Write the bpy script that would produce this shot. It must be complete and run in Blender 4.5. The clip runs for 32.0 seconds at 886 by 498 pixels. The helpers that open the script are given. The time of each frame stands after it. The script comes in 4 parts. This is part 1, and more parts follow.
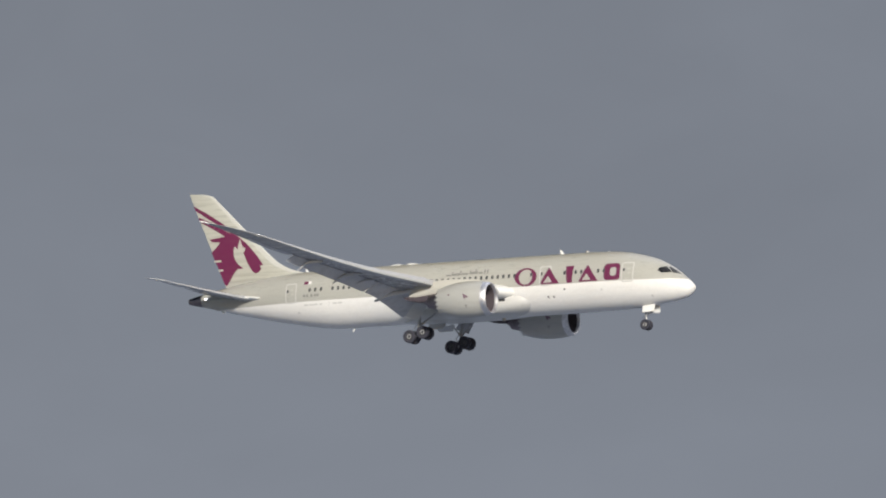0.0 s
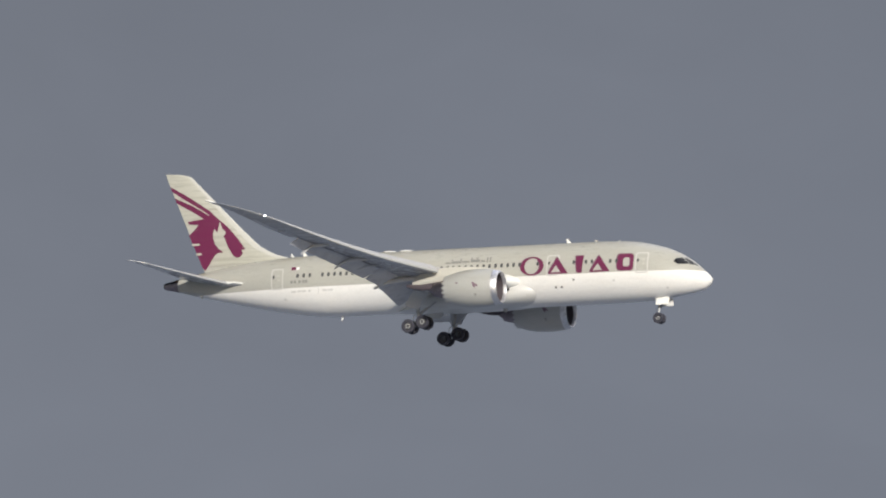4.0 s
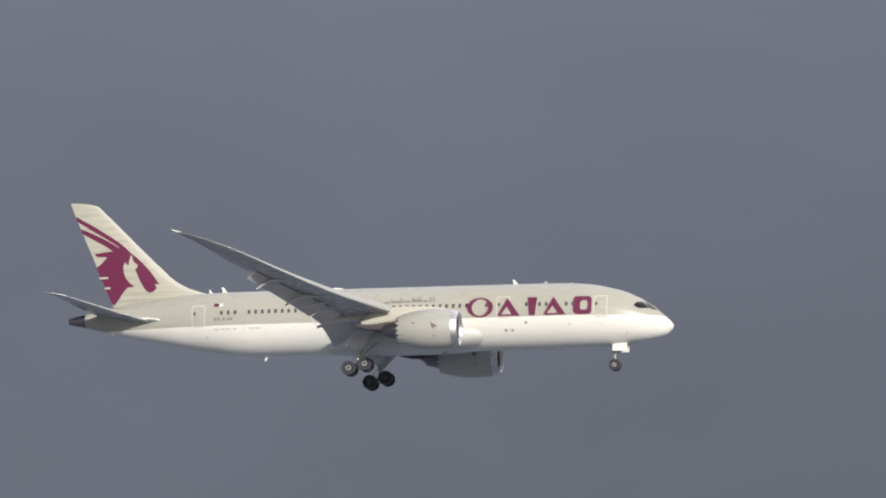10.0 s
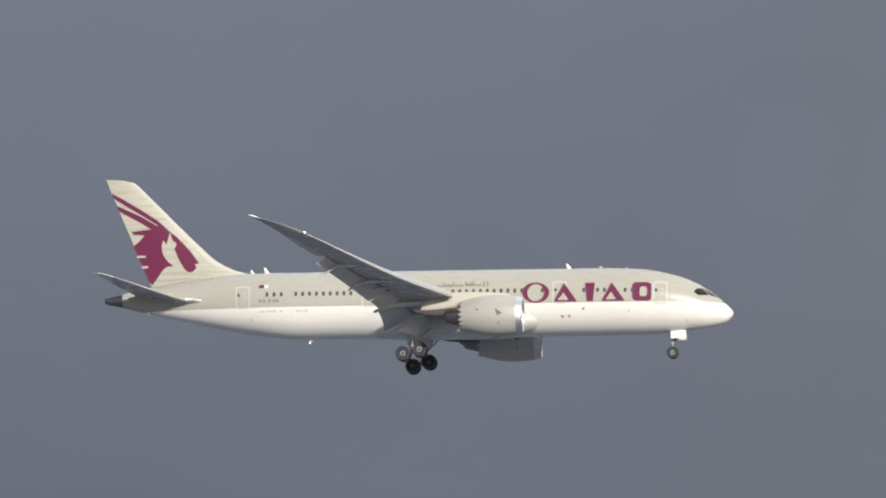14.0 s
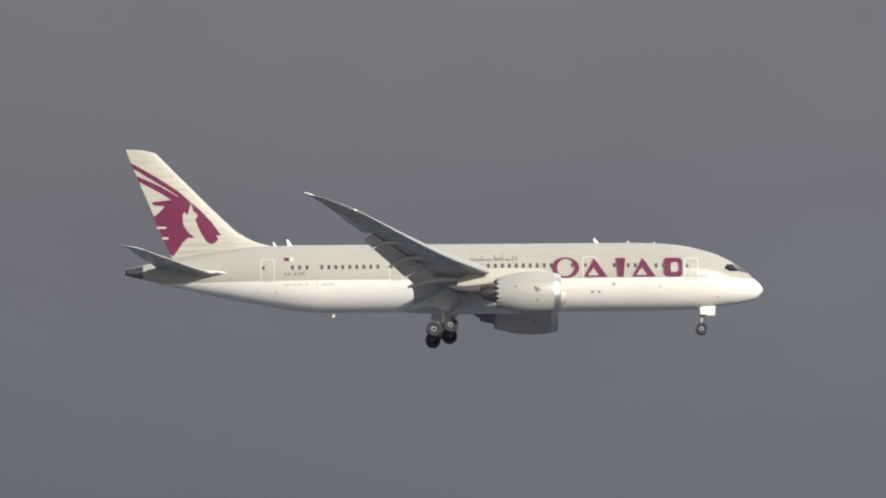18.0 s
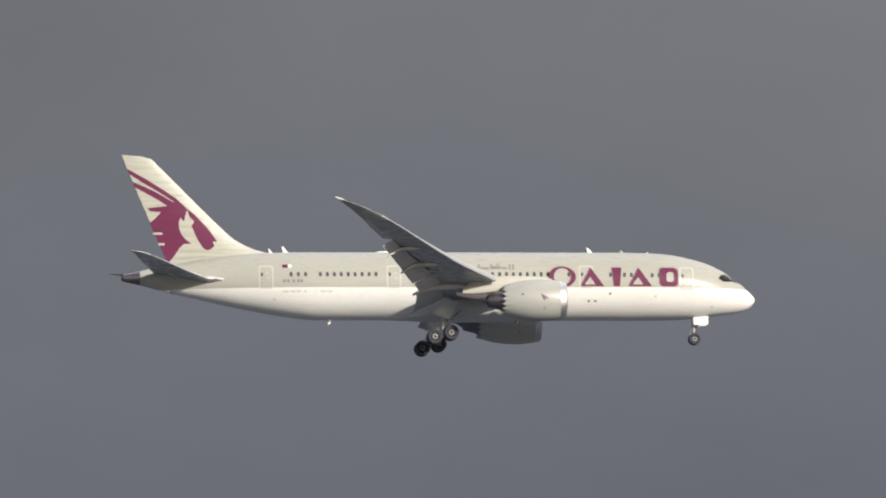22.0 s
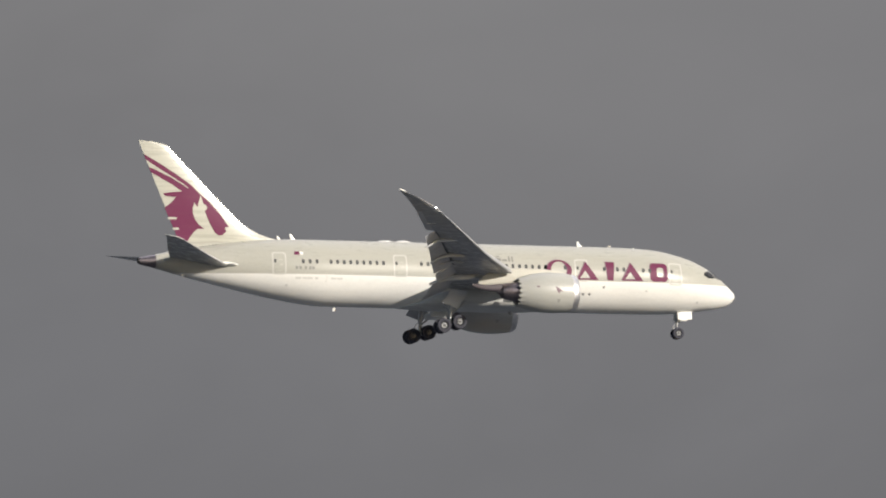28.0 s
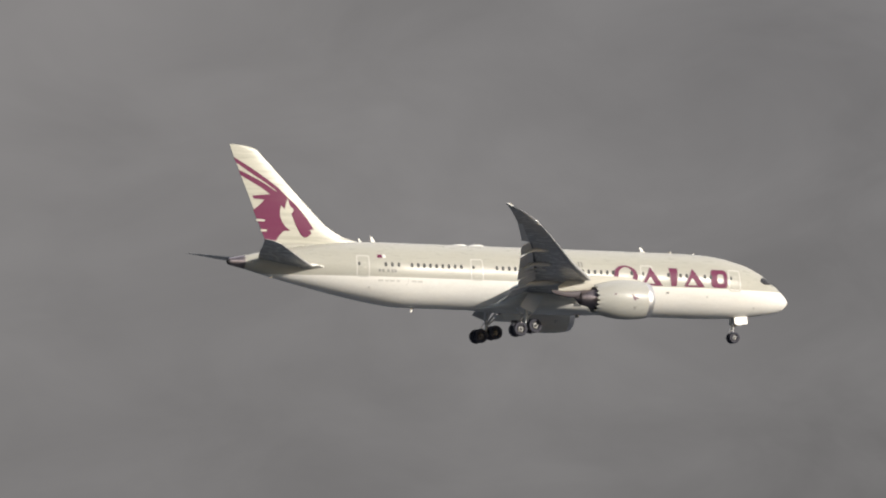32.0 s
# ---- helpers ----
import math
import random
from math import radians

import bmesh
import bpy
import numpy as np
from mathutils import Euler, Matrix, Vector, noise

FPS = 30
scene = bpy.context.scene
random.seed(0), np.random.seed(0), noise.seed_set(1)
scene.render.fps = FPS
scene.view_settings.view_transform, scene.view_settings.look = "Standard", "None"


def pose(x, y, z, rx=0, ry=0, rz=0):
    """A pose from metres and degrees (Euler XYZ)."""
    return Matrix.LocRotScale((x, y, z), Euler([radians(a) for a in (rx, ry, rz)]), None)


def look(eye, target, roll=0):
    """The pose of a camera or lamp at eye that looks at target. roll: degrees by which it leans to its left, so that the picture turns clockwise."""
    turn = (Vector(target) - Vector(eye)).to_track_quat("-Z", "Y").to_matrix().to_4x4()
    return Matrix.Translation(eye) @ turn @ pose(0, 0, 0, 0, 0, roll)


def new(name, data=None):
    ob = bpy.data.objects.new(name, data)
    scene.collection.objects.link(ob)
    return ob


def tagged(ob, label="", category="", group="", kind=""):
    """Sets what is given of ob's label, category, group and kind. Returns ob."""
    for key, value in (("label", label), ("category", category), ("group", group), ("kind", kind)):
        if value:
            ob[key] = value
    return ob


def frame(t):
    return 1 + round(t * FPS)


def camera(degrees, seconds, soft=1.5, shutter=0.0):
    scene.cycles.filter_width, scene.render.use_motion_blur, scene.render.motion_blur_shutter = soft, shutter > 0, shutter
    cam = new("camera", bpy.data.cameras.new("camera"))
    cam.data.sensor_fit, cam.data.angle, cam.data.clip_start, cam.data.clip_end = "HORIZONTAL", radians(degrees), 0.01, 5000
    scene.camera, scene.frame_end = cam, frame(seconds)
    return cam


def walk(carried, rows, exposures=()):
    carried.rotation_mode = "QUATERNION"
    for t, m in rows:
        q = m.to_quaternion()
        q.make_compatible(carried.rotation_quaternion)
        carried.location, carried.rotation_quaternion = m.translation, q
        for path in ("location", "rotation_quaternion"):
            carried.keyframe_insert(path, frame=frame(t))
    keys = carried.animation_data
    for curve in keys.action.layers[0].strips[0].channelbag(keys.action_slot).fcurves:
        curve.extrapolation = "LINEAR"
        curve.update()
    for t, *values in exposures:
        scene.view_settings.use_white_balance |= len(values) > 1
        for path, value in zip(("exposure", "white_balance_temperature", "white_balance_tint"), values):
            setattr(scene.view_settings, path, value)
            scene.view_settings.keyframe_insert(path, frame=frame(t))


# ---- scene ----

EXPOSURES = ((0.0, -0.28, 6300, 10), (6.0, -0.20, 6330, 10), (9.0, -0.18, 6380, 10), (14.0, -0.08, 6410, 10), (17.0, -0.02, 6420, 10), (24.0, 0.0, 6500, 10), (32.0, 0.0, 6590, 10))
cam = camera(1.77626, 32.0, soft=2.0)
EYE = Vector((0.0, 0.0, 1.7))

# seconds, bearing, elevation, lean of the hand-held long lens
AIM = (
    (0.0, -28.3848, 8.2841, 0.005), (0.5, -27.7810, 8.2856, 0.007), (1.0, -27.1325, 8.2850, -0.064), (1.5, -26.4911, 8.2833, -0.032),
    (2.0, -25.8541, 8.2822, 0.029), (2.5, -25.2024, 8.2827, -0.016), (3.0, -24.5484, 8.2818, 0.013), (3.5, -23.8940, 8.2816, -0.042),
    (5.5, -21.1430, 8.2831, 0.076), (6.0, -20.4526, 8.2820, 0.049), (6.5, -19.7191, 8.2781, 0.087), (7.0, -18.9568, 8.2791, 0.068),
    (7.5, -18.1802, 8.2751, 0.050), (8.0, -17.3949, 8.2730, -0.006), (8.5, -16.6802, 8.2710, 0.005), (9.0, -16.0046, 8.2684, -0.005),
    (9.5, -15.2840, 8.2594, -0.069), (10.0, -14.5600, 8.2507, -0.061), (10.5, -13.8798, 8.2447, -0.053), (11.0, -13.1230, 8.2295, -0.031),
    (11.5, -12.3324, 8.2081, -0.047), (12.0, -11.5784, 8.1862, -0.021), (12.5, -10.8191, 8.1584, 0.028), (13.0, -10.0388, 8.1161, 0.080),
    (13.5, -9.2938, 8.0790, 0.074), (14.0, -8.5538, 8.0291, 0.117), (14.5, -7.7916, 7.9854, 0.107), (16.5, -4.6716, 7.8364, -0.127),
    (17.0, -3.8527, 7.7845, -0.110), (17.5, -3.0692, 7.7411, -0.115), (18.0, -2.2975, 7.6882, -0.027), (18.5, -1.5134, 7.6332, 0.042),
    (19.0, -0.7282, 7.5829, 0.128), (19.5, 0.0792, 7.5354, 0.218), (20.0, 0.9094, 7.4914, 0.218), (20.5, 1.7229, 7.4528, -0.016),
    (21.0, 2.5106, 7.4143, -0.167), (21.5, 3.2936, 7.3695, -0.245), (22.0, 4.0764, 7.3211, -0.205), (22.5, 4.8458, 7.2736, -0.231),
    (23.0, 5.5739, 7.2346, -0.138), (23.5, 6.3355, 7.1800, -0.051), (24.0, 7.1377, 7.1125, 0.191), (24.5, 7.9561, 7.0444, 0.235),
    (26.5, 11.0489, 6.7924, 0.017), (27.0, 11.8362, 6.7181, -0.010), (27.5, 12.6129, 6.6503, -0.075), (28.0, 13.3934, 6.5800, -0.172),
    (28.5, 14.1545, 6.5093, 0.025), (29.0, 14.8585, 6.4586, 0.061), (29.5, 15.5714, 6.3911, 0.137), (30.0, 16.2713, 6.3190, 0.095),
    (30.5, 16.9882, 6.2476, 0.061), (31.0, 17.7195, 6.1739, 0.055), (31.5, 18.4201, 6.1080, -0.022), (32.0, 19.1112, 6.0431, -0.112),
)


def aim(bearing, up, lean):
    b, e = radians(bearing), radians(up)
    way = Vector((math.sin(b) * math.cos(e), math.cos(b) * math.cos(e), math.sin(e)))
    return look(EYE, EYE + way * 2500.0, lean)


walk(cam, [(t, aim(b, e, r)) for t, b, e, r in AIM], EXPOSURES)

# the approach: a straight line at 70 m/s, sinking 4 m/s, passing 2518 m away
GROUND_SPEED, SINK, ABEAM_TIME, ABEAM_DISTANCE, ABEAM_HEIGHT = 70.0, 4.152, 19.437, 2518.3, 333.3
KNOTS = tuple(range(0, 33, 4))
YAW = (2.875, 2.669, 3.143, 3.624, 3.299, 2.282, 2.544, 3.199, 3.029)
PITCH = (0.007, -0.247, -0.179, 0.160, 0.456, 0.563, 0.621, 0.334, 0.188)
ROLL = (1.083, 0.588, -0.011, 0.361, 1.835, 1.956, 0.164, 0.661, 1.742)


def flight(t):
    dt = t - ABEAM_TIME
    yaw, pitch, roll = (float(np.interp(t, KNOTS, v)) for v in (YAW, PITCH, ROLL))
    return pose(GROUND_SPEED * dt, ABEAM_DISTANCE, ABEAM_HEIGHT - SINK * dt, roll, -pitch, yaw)


# ---- light ----
SUN_UP, SUN_BEARING = 18.0, 147.5      # degrees; bearing clockwise from +y

sun_data = bpy.data.lights.new("sun", "SUN")
sun_data.energy, sun_data.angle, sun_data.color = 4.85, radians(0.53), (1.0, 0.94, 0.845)
sun = new("sun", sun_data)
_b, _e = radians(SUN_BEARING), radians(SUN_UP)
SUN_WAY = Vector((math.sin(_b) * math.cos(_e), math.cos(_b) * math.cos(_e), math.sin(_e)))
sun.matrix_world = look(SUN_WAY * 900.0, (0, 0, 0))

world = bpy.data.worlds.new("storm_sky")
scene.world = world
world.use_nodes = True


class Graph:
    """Short hand for wiring nodes."""

    def __init__(self, tree):
        self.nodes, self.links = tree.nodes, tree.links
        self.nodes.clear()

    def add(self, kind, ins=None, **props):
        n = self.nodes.new(kind)
        for k, v in props.items():
            setattr(n, k, v)
        for k, v in (ins or {}).items():
            if isinstance(v, bpy.types.NodeSocket):
                self.links.new(v, n.inputs[k])
            else:
                n.inputs[k].default_value = v
        return n

    def math(self, op, a, b=0.0, c=0.0):
        return self.add("ShaderNodeMath", {0: a, 1: b, 2: c}, operation=op).outputs[0]

    def span(self, v, a, b, c=0.0, d=1.0):
        return self.add("ShaderNodeMapRange", {0: v, 1: a, 2: b, 3: c, 4: d}).outputs[0]

    def noise(self, vec, scale, detail=3.0, rough=0.55, warp=0.0):
        return self.add("ShaderNodeTexNoise", {"Vector": vec, "Scale": scale, "Detail": detail, "Roughness": rough, "Distortion": warp}).outputs[0]

    def ramp(self, v, stops):
        n = self.add("ShaderNodeValToRGB", {0: v})
        el = n.color_ramp.elements
        while len(el) < len(stops):
            el.new(0.5)
        for e, (p, col) in zip(el, stops):
            e.position, e.color = p, (*col, 1.0)
        return n.outputs[0]

    def mix(self, f, a, b, blend="MIX"):
        n = self.add("ShaderNodeMix", {0: f, 6: a, 7: b}, data_type="RGBA", blend_type=blend)
        return n.outputs[2]


w = Graph(world.node_tree)
way = w.add("ShaderNodeTexCoord").outputs["Generated"]
xyz = w.add("ShaderNodeSeparateXYZ", {0: way})
clear = w.add("ShaderNodeTexSky", sky_type="NISHITA", sun_disc=False, sun_elevation=radians(SUN_UP), sun_rotation=radians(SUN_BEARING))
clear_sky = w.mix(1.0, clear.outputs[0], (0.066, 0.066, 0.066, 1), "MULTIPLY")
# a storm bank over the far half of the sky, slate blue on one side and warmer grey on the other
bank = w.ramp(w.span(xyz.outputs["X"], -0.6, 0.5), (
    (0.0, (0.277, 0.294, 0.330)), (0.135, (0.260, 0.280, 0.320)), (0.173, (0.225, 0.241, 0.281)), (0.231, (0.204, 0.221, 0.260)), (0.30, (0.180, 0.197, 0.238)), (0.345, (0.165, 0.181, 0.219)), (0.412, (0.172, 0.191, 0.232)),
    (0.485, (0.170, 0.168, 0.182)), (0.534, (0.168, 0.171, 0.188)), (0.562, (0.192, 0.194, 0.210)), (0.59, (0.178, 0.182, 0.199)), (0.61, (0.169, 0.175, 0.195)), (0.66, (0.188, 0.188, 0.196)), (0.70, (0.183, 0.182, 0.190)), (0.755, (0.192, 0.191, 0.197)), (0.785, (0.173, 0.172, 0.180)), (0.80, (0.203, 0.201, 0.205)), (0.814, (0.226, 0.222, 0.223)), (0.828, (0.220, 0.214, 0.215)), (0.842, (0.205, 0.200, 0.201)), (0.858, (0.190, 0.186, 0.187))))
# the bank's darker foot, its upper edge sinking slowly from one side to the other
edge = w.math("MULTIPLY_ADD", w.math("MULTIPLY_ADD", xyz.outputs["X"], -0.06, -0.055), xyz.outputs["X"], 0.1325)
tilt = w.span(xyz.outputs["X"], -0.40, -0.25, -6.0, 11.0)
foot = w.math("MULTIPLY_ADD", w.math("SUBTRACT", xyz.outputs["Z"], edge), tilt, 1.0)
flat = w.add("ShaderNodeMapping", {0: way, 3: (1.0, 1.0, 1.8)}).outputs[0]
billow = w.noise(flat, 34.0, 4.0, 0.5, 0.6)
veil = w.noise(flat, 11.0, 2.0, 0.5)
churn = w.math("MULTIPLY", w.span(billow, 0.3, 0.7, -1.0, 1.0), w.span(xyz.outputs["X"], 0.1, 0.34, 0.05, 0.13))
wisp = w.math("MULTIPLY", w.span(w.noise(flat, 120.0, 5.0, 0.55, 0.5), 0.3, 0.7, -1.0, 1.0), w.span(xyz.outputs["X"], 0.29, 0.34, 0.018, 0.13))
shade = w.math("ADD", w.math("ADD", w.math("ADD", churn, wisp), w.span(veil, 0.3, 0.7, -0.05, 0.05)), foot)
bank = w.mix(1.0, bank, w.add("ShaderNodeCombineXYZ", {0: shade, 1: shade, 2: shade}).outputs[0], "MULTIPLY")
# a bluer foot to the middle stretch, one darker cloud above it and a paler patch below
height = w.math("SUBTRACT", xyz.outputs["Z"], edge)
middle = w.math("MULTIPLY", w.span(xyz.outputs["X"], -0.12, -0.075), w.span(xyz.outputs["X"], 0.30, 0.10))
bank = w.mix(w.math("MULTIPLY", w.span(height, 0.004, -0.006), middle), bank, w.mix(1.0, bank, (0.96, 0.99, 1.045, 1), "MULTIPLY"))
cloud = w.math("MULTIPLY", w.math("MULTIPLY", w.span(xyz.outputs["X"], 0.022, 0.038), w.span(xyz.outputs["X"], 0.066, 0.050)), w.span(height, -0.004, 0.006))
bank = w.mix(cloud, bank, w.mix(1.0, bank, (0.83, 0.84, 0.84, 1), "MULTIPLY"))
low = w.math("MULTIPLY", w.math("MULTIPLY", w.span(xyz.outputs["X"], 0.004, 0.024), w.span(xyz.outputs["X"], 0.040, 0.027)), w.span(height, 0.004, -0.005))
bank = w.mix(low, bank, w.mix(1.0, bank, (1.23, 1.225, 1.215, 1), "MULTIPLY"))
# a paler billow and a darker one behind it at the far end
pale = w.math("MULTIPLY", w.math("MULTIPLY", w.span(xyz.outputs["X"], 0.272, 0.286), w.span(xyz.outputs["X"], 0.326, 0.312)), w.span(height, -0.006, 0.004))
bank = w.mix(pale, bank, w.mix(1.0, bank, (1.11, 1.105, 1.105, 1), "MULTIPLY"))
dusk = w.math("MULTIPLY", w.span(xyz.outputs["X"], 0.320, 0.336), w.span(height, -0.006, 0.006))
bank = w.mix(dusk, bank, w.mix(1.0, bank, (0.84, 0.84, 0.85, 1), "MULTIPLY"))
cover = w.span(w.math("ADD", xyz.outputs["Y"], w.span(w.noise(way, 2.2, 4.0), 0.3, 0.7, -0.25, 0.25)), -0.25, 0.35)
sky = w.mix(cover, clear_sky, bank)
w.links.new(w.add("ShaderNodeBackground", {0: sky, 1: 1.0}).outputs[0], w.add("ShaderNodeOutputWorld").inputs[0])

# ---- materials ----


def material(name):
    m = bpy.data.materials.new(name)
    m.use_nodes = True
    return m, Graph(m.node_tree)


def finish(g, color, rough, metal=0.0, bump=None, depth=0.01, coat=0.0, emit=None, power=0.0, shine=0.5):
    ins = {"Base Color": color, "Roughness": rough, "Metallic": metal, "Coat Weight": coat, "Coat Roughness": 0.12, "Specular IOR Level": shine}
    if bump is not None:
        ins["Normal"] = g.add("ShaderNodeBump", {"Height": bump, "Strength": 0.35, "Distance": depth}).outputs[0]
    if emit:
        ins["Emission Color"], ins["Emission Strength"] = (*emit, 1), power
    g.links.new(g.add("ShaderNodeBsdfPrincipled", ins).outputs[0], g.add("ShaderNodeOutputMaterial").inputs[0])


def paint(name, col, rough=0.38, grime=0.10, grime_col=(0.20, 0.16, 0.11), coat=0.08, metal=0.0, streak=(0.25, 1.0, 1.6), lower=None, split=-0.33, shine=0.5):
    """Aircraft paint with streaky grime along the airflow, fine mottling and skin ripples. lower: a second colour below the height split."""
    m, g = material(name)
    loc = g.add("ShaderNodeTexCoord").outputs["Object"]
    base = (*col, 1)
    if lower:
        z = g.add("ShaderNodeSeparateXYZ", {0: loc}).outputs["Z"]
        base = g.mix(g.span(z, split - 0.012, split + 0.012), (*lower, 1), (*col, 1))
    lanes = g.add("ShaderNodeMapping", {0: loc, 3: streak}).outputs[0]
    dirt = g.span(g.noise(lanes, 1.5, 6.0, 0.65), 0.48, 0.80)
    base = g.mix(g.math("MULTIPLY", dirt, grime), base, (*grime_col, 1))
    fine = g.noise(loc, 7.0, 3.0)
    base = g.mix(0.10, base, g.mix(1.0, base, g.ramp(fine, ((0.3, (0.55, 0.55, 0.55)), (0.7, (1.25, 1.25, 1.25)))), "MULTIPLY"))
    gloss = g.span(g.noise(lanes, 3.0, 4.0), 0.3, 0.75, rough - 0.06, rough + 0.10)
    finish(g, base, gloss, metal, g.noise(loc, 0.9, 2.0), 0.006, coat, shine=shine)
    return m


def metal(name, col, rough, wear=0.12):
    m, g = material(name)
    loc = g.add("ShaderNodeTexCoord").outputs["Object"]
    n = g.noise(loc, 5.0, 5.0, 0.6)
    c = g.mix(g.span(n, 0.35, 0.75), (*col, 1), (*(v * 0.62 for v in col), 1))
    finish(g, c, g.span(n, 0.3, 0.7, rough - wear / 2, rough + wear), 1.0, n, 0.002)
    return m


def matte(name, col, rough=0.8, var=0.35):
    m, g = material(name)
    loc = g.add("ShaderNodeTexCoord").outputs["Object"]
    n = g.noise(loc, 9.0, 5.0, 0.65)
    c = g.mix(g.span(n, 0.3, 0.75), (*(v * (1 - var) for v in col), 1), (*(v * (1 + var) for v in col), 1))
    finish(g, c, g.span(n, 0.3, 0.7, rough - 0.1, min(rough + 0.1, 1.0)), 0.0, n, 0.004)
    return m


def glass(name, col=(0.10, 0.10, 0.10)):
    m, g = material(name)
    loc = g.add("ShaderNodeTexCoord").outputs["Object"]
    finish(g, (*col, 1), g.span(g.noise(loc, 6.0), 0.3, 0.7, 0.04, 0.12), 0.0, None, 0.0, 0.6)
    return m


def glow(name, col, power):
    m, g = material(name)
    finish(g, (*(v * 0.5 for v in col), 1), 0.3, emit=col, power=power)
    return m


GREY, WHITE, CREAM = (0.425, 0.415, 0.37), (0.82, 0.80, 0.76), (0.47, 0.46, 0.395)
M_SKIN = paint("fuselage_paint", GREY, lower=WHITE, grime=0.13, rough=0.30, coat=0.0, shine=0.32)
M_FIN = paint("fin_paint", CREAM, grime=0.75, grime_col=(0.22, 0.205, 0.165), streak=(0.12, 1.0, 2.2), lower=GREY, split=2.66)
M_NACELLE = paint("nacelle_paint", (0.43, 0.425, 0.395), grime=0.16)
M_WHITE = paint("white_paint", (0.80, 0.79, 0.75), grime=0.10)
M_BELLY = paint("belly_paint", (0.60, 0.59, 0.56), grime=0.30, grime_col=(0.16, 0.14, 0.12), streak=(0.15, 1.0, 1.5))
M_SHIELD = matte("dark_heat_shield", (0.075, 0.06, 0.07), 0.6)
M_GLOSS = paint("glossy_cream_paint", (0.56, 0.55, 0.50), rough=0.15, grime=0.05, coat=0.0)
M_PALE = paint("pale_outline_paint", (0.55, 0.54, 0.505), grime=0.05)
M_WING = paint("wing_grey_paint", (0.42, 0.415, 0.415), rough=0.24, grime=0.25, grime_col=(0.12, 0.11, 0.10), coat=0.0)
M_FLAP = paint("flap_grey_paint", (0.58, 0.58, 0.59), rough=0.6, grime=0.35, grime_col=(0.13, 0.12, 0.11), coat=0.0)
M_SLAT = paint("slat_paint", (0.39, 0.39, 0.39), rough=0.36, grime=0.12)
M_FAIRING = paint("fairing_paint", (0.50, 0.50, 0.505), rough=0.5, grime=0.2, grime_col=(0.18, 0.18, 0.185))
M_GEAR = paint("gear_grey_paint", (0.42, 0.42, 0.42), rough=0.45, grime=0.35, grime_col=(0.06, 0.055, 0.05))
M_DECK = matte("dark_flight_deck_glass", (0.012, 0.012, 0.014), 0.3)
M_PYLON = paint("pylon_paint", (0.52, 0.50, 0.44), rough=0.6, grime=0.15, coat=0.0, shine=0.3)
M_PANEL = paint("gear_door_paint", (0.54, 0.55, 0.57), rough=0.8, grime=0.2, coat=0.0)
M_MAROON = paint("maroon_paint", (0.142, 0.022, 0.068), rough=0.5, grime=0.08, coat=0.0, shine=0.22)
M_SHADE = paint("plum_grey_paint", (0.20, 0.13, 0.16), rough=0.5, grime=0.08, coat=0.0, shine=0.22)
M_SCRIPT = paint("grey_script_paint", (0.24, 0.235, 0.22), grime=0.05)
M_MARK = paint("faint_door_mark_paint", (0.48, 0.465, 0.42), grime=0.05)
M_FAINT = paint("faint_script_paint", (0.62, 0.605, 0.57), grime=0.05)
M_DARK = matte("dark_recess", (0.03, 0.03, 0.032))
M_GAP_SHADE = matte("dark_gap_shade", (0.11, 0.11, 0.115))
M_DUCT = paint("duct_paint", (0.08, 0.066, 0.075), rough=0.5, grime=0.3, grime_col=(0.05, 0.05, 0.05), coat=0.0)
M_LIP = metal("polished_lip", (0.82, 0.81, 0.82), 0.46)
M_CORE = metal("heat_tinted_metal", (0.27, 0.235, 0.25), 0.40)
M_STEEL = metal("strut_steel", (0.55, 0.55, 0.56), 0.32)
M_BLADE = metal("fan_blade_dark", (0.10, 0.10, 0.11), 0.35)
M_TYRE = matte("tyre_rubber", (0.040, 0.040, 0.055), 0.8)
M_HUB = paint("wheel_hub_paint", (0.055, 0.055, 0.060), rough=0.5, grime=0.3, grime_col=(0.06, 0.06, 0.065))
M_GLASS = glass("dark_cabin_glass")
M_RED = glow("red_flash", (1.0, 0.06, 0.09), 24.0)
M_STROBE = glow("white_flash", (1.0, 1.0, 1.0), 40.0)
M_REDCAP = matte("pale_lamp_hood", (0.40, 0.38, 0.35), 0.4)


def ground_material():
    m, g = material("bounce_tuned_plain")
    loc = g.add("ShaderNodeTexCoord").outputs["Object"]
    fields = g.ramp(g.noise(loc, 0.004, 4.0), ((0.35, (0.036, 0.044, 0.056)), (0.5, (0.050, 0.060, 0.075)), (0.65, (0.072, 0.082, 0.097))))
    blades = g.noise(loc, 3.0, 6.0, 0.7)
    # west side four times paler, to bounce light onto the airliner's underside
    east = g.span(g.add("ShaderNodeSeparateXYZ", {0: loc}).outputs["X"], -1000.0, 300.0)
    fields = g.mix(east, g.mix(1.0, fields, (4.0, 3.9, 4.0, 1), "MULTIPLY"), fields)
    finish(g, g.mix(0.5, fields, g.mix(1.0, fields, g.ramp(blades, ((0.3, (0.5, 0.5, 0.5)), (0.7, (1.4, 1.4, 1.4)))), "MULTIPLY")), 0.95, 0.0, blades, 0.05)
    return m


from mathutils.geometry import tessellate_polygon

# ---- building helpers; stations run aft from the nose in metres, y is to port, z up from the cabin's axis ----
ORIGIN = 28.0


def at(s, y, z):
    return Vector((ORIGIN - s, y, z))


def part(name, bm, mat, parent, label="", smooth=32.0):
    """Links a bmesh as one mesh object under a thing or a part."""
    me = bpy.data.meshes.new(name)
    bm.normal_update()
    bm.to_mesh(me)
    bm.free()
    return part_of(name, me, mat, parent, label, smooth)


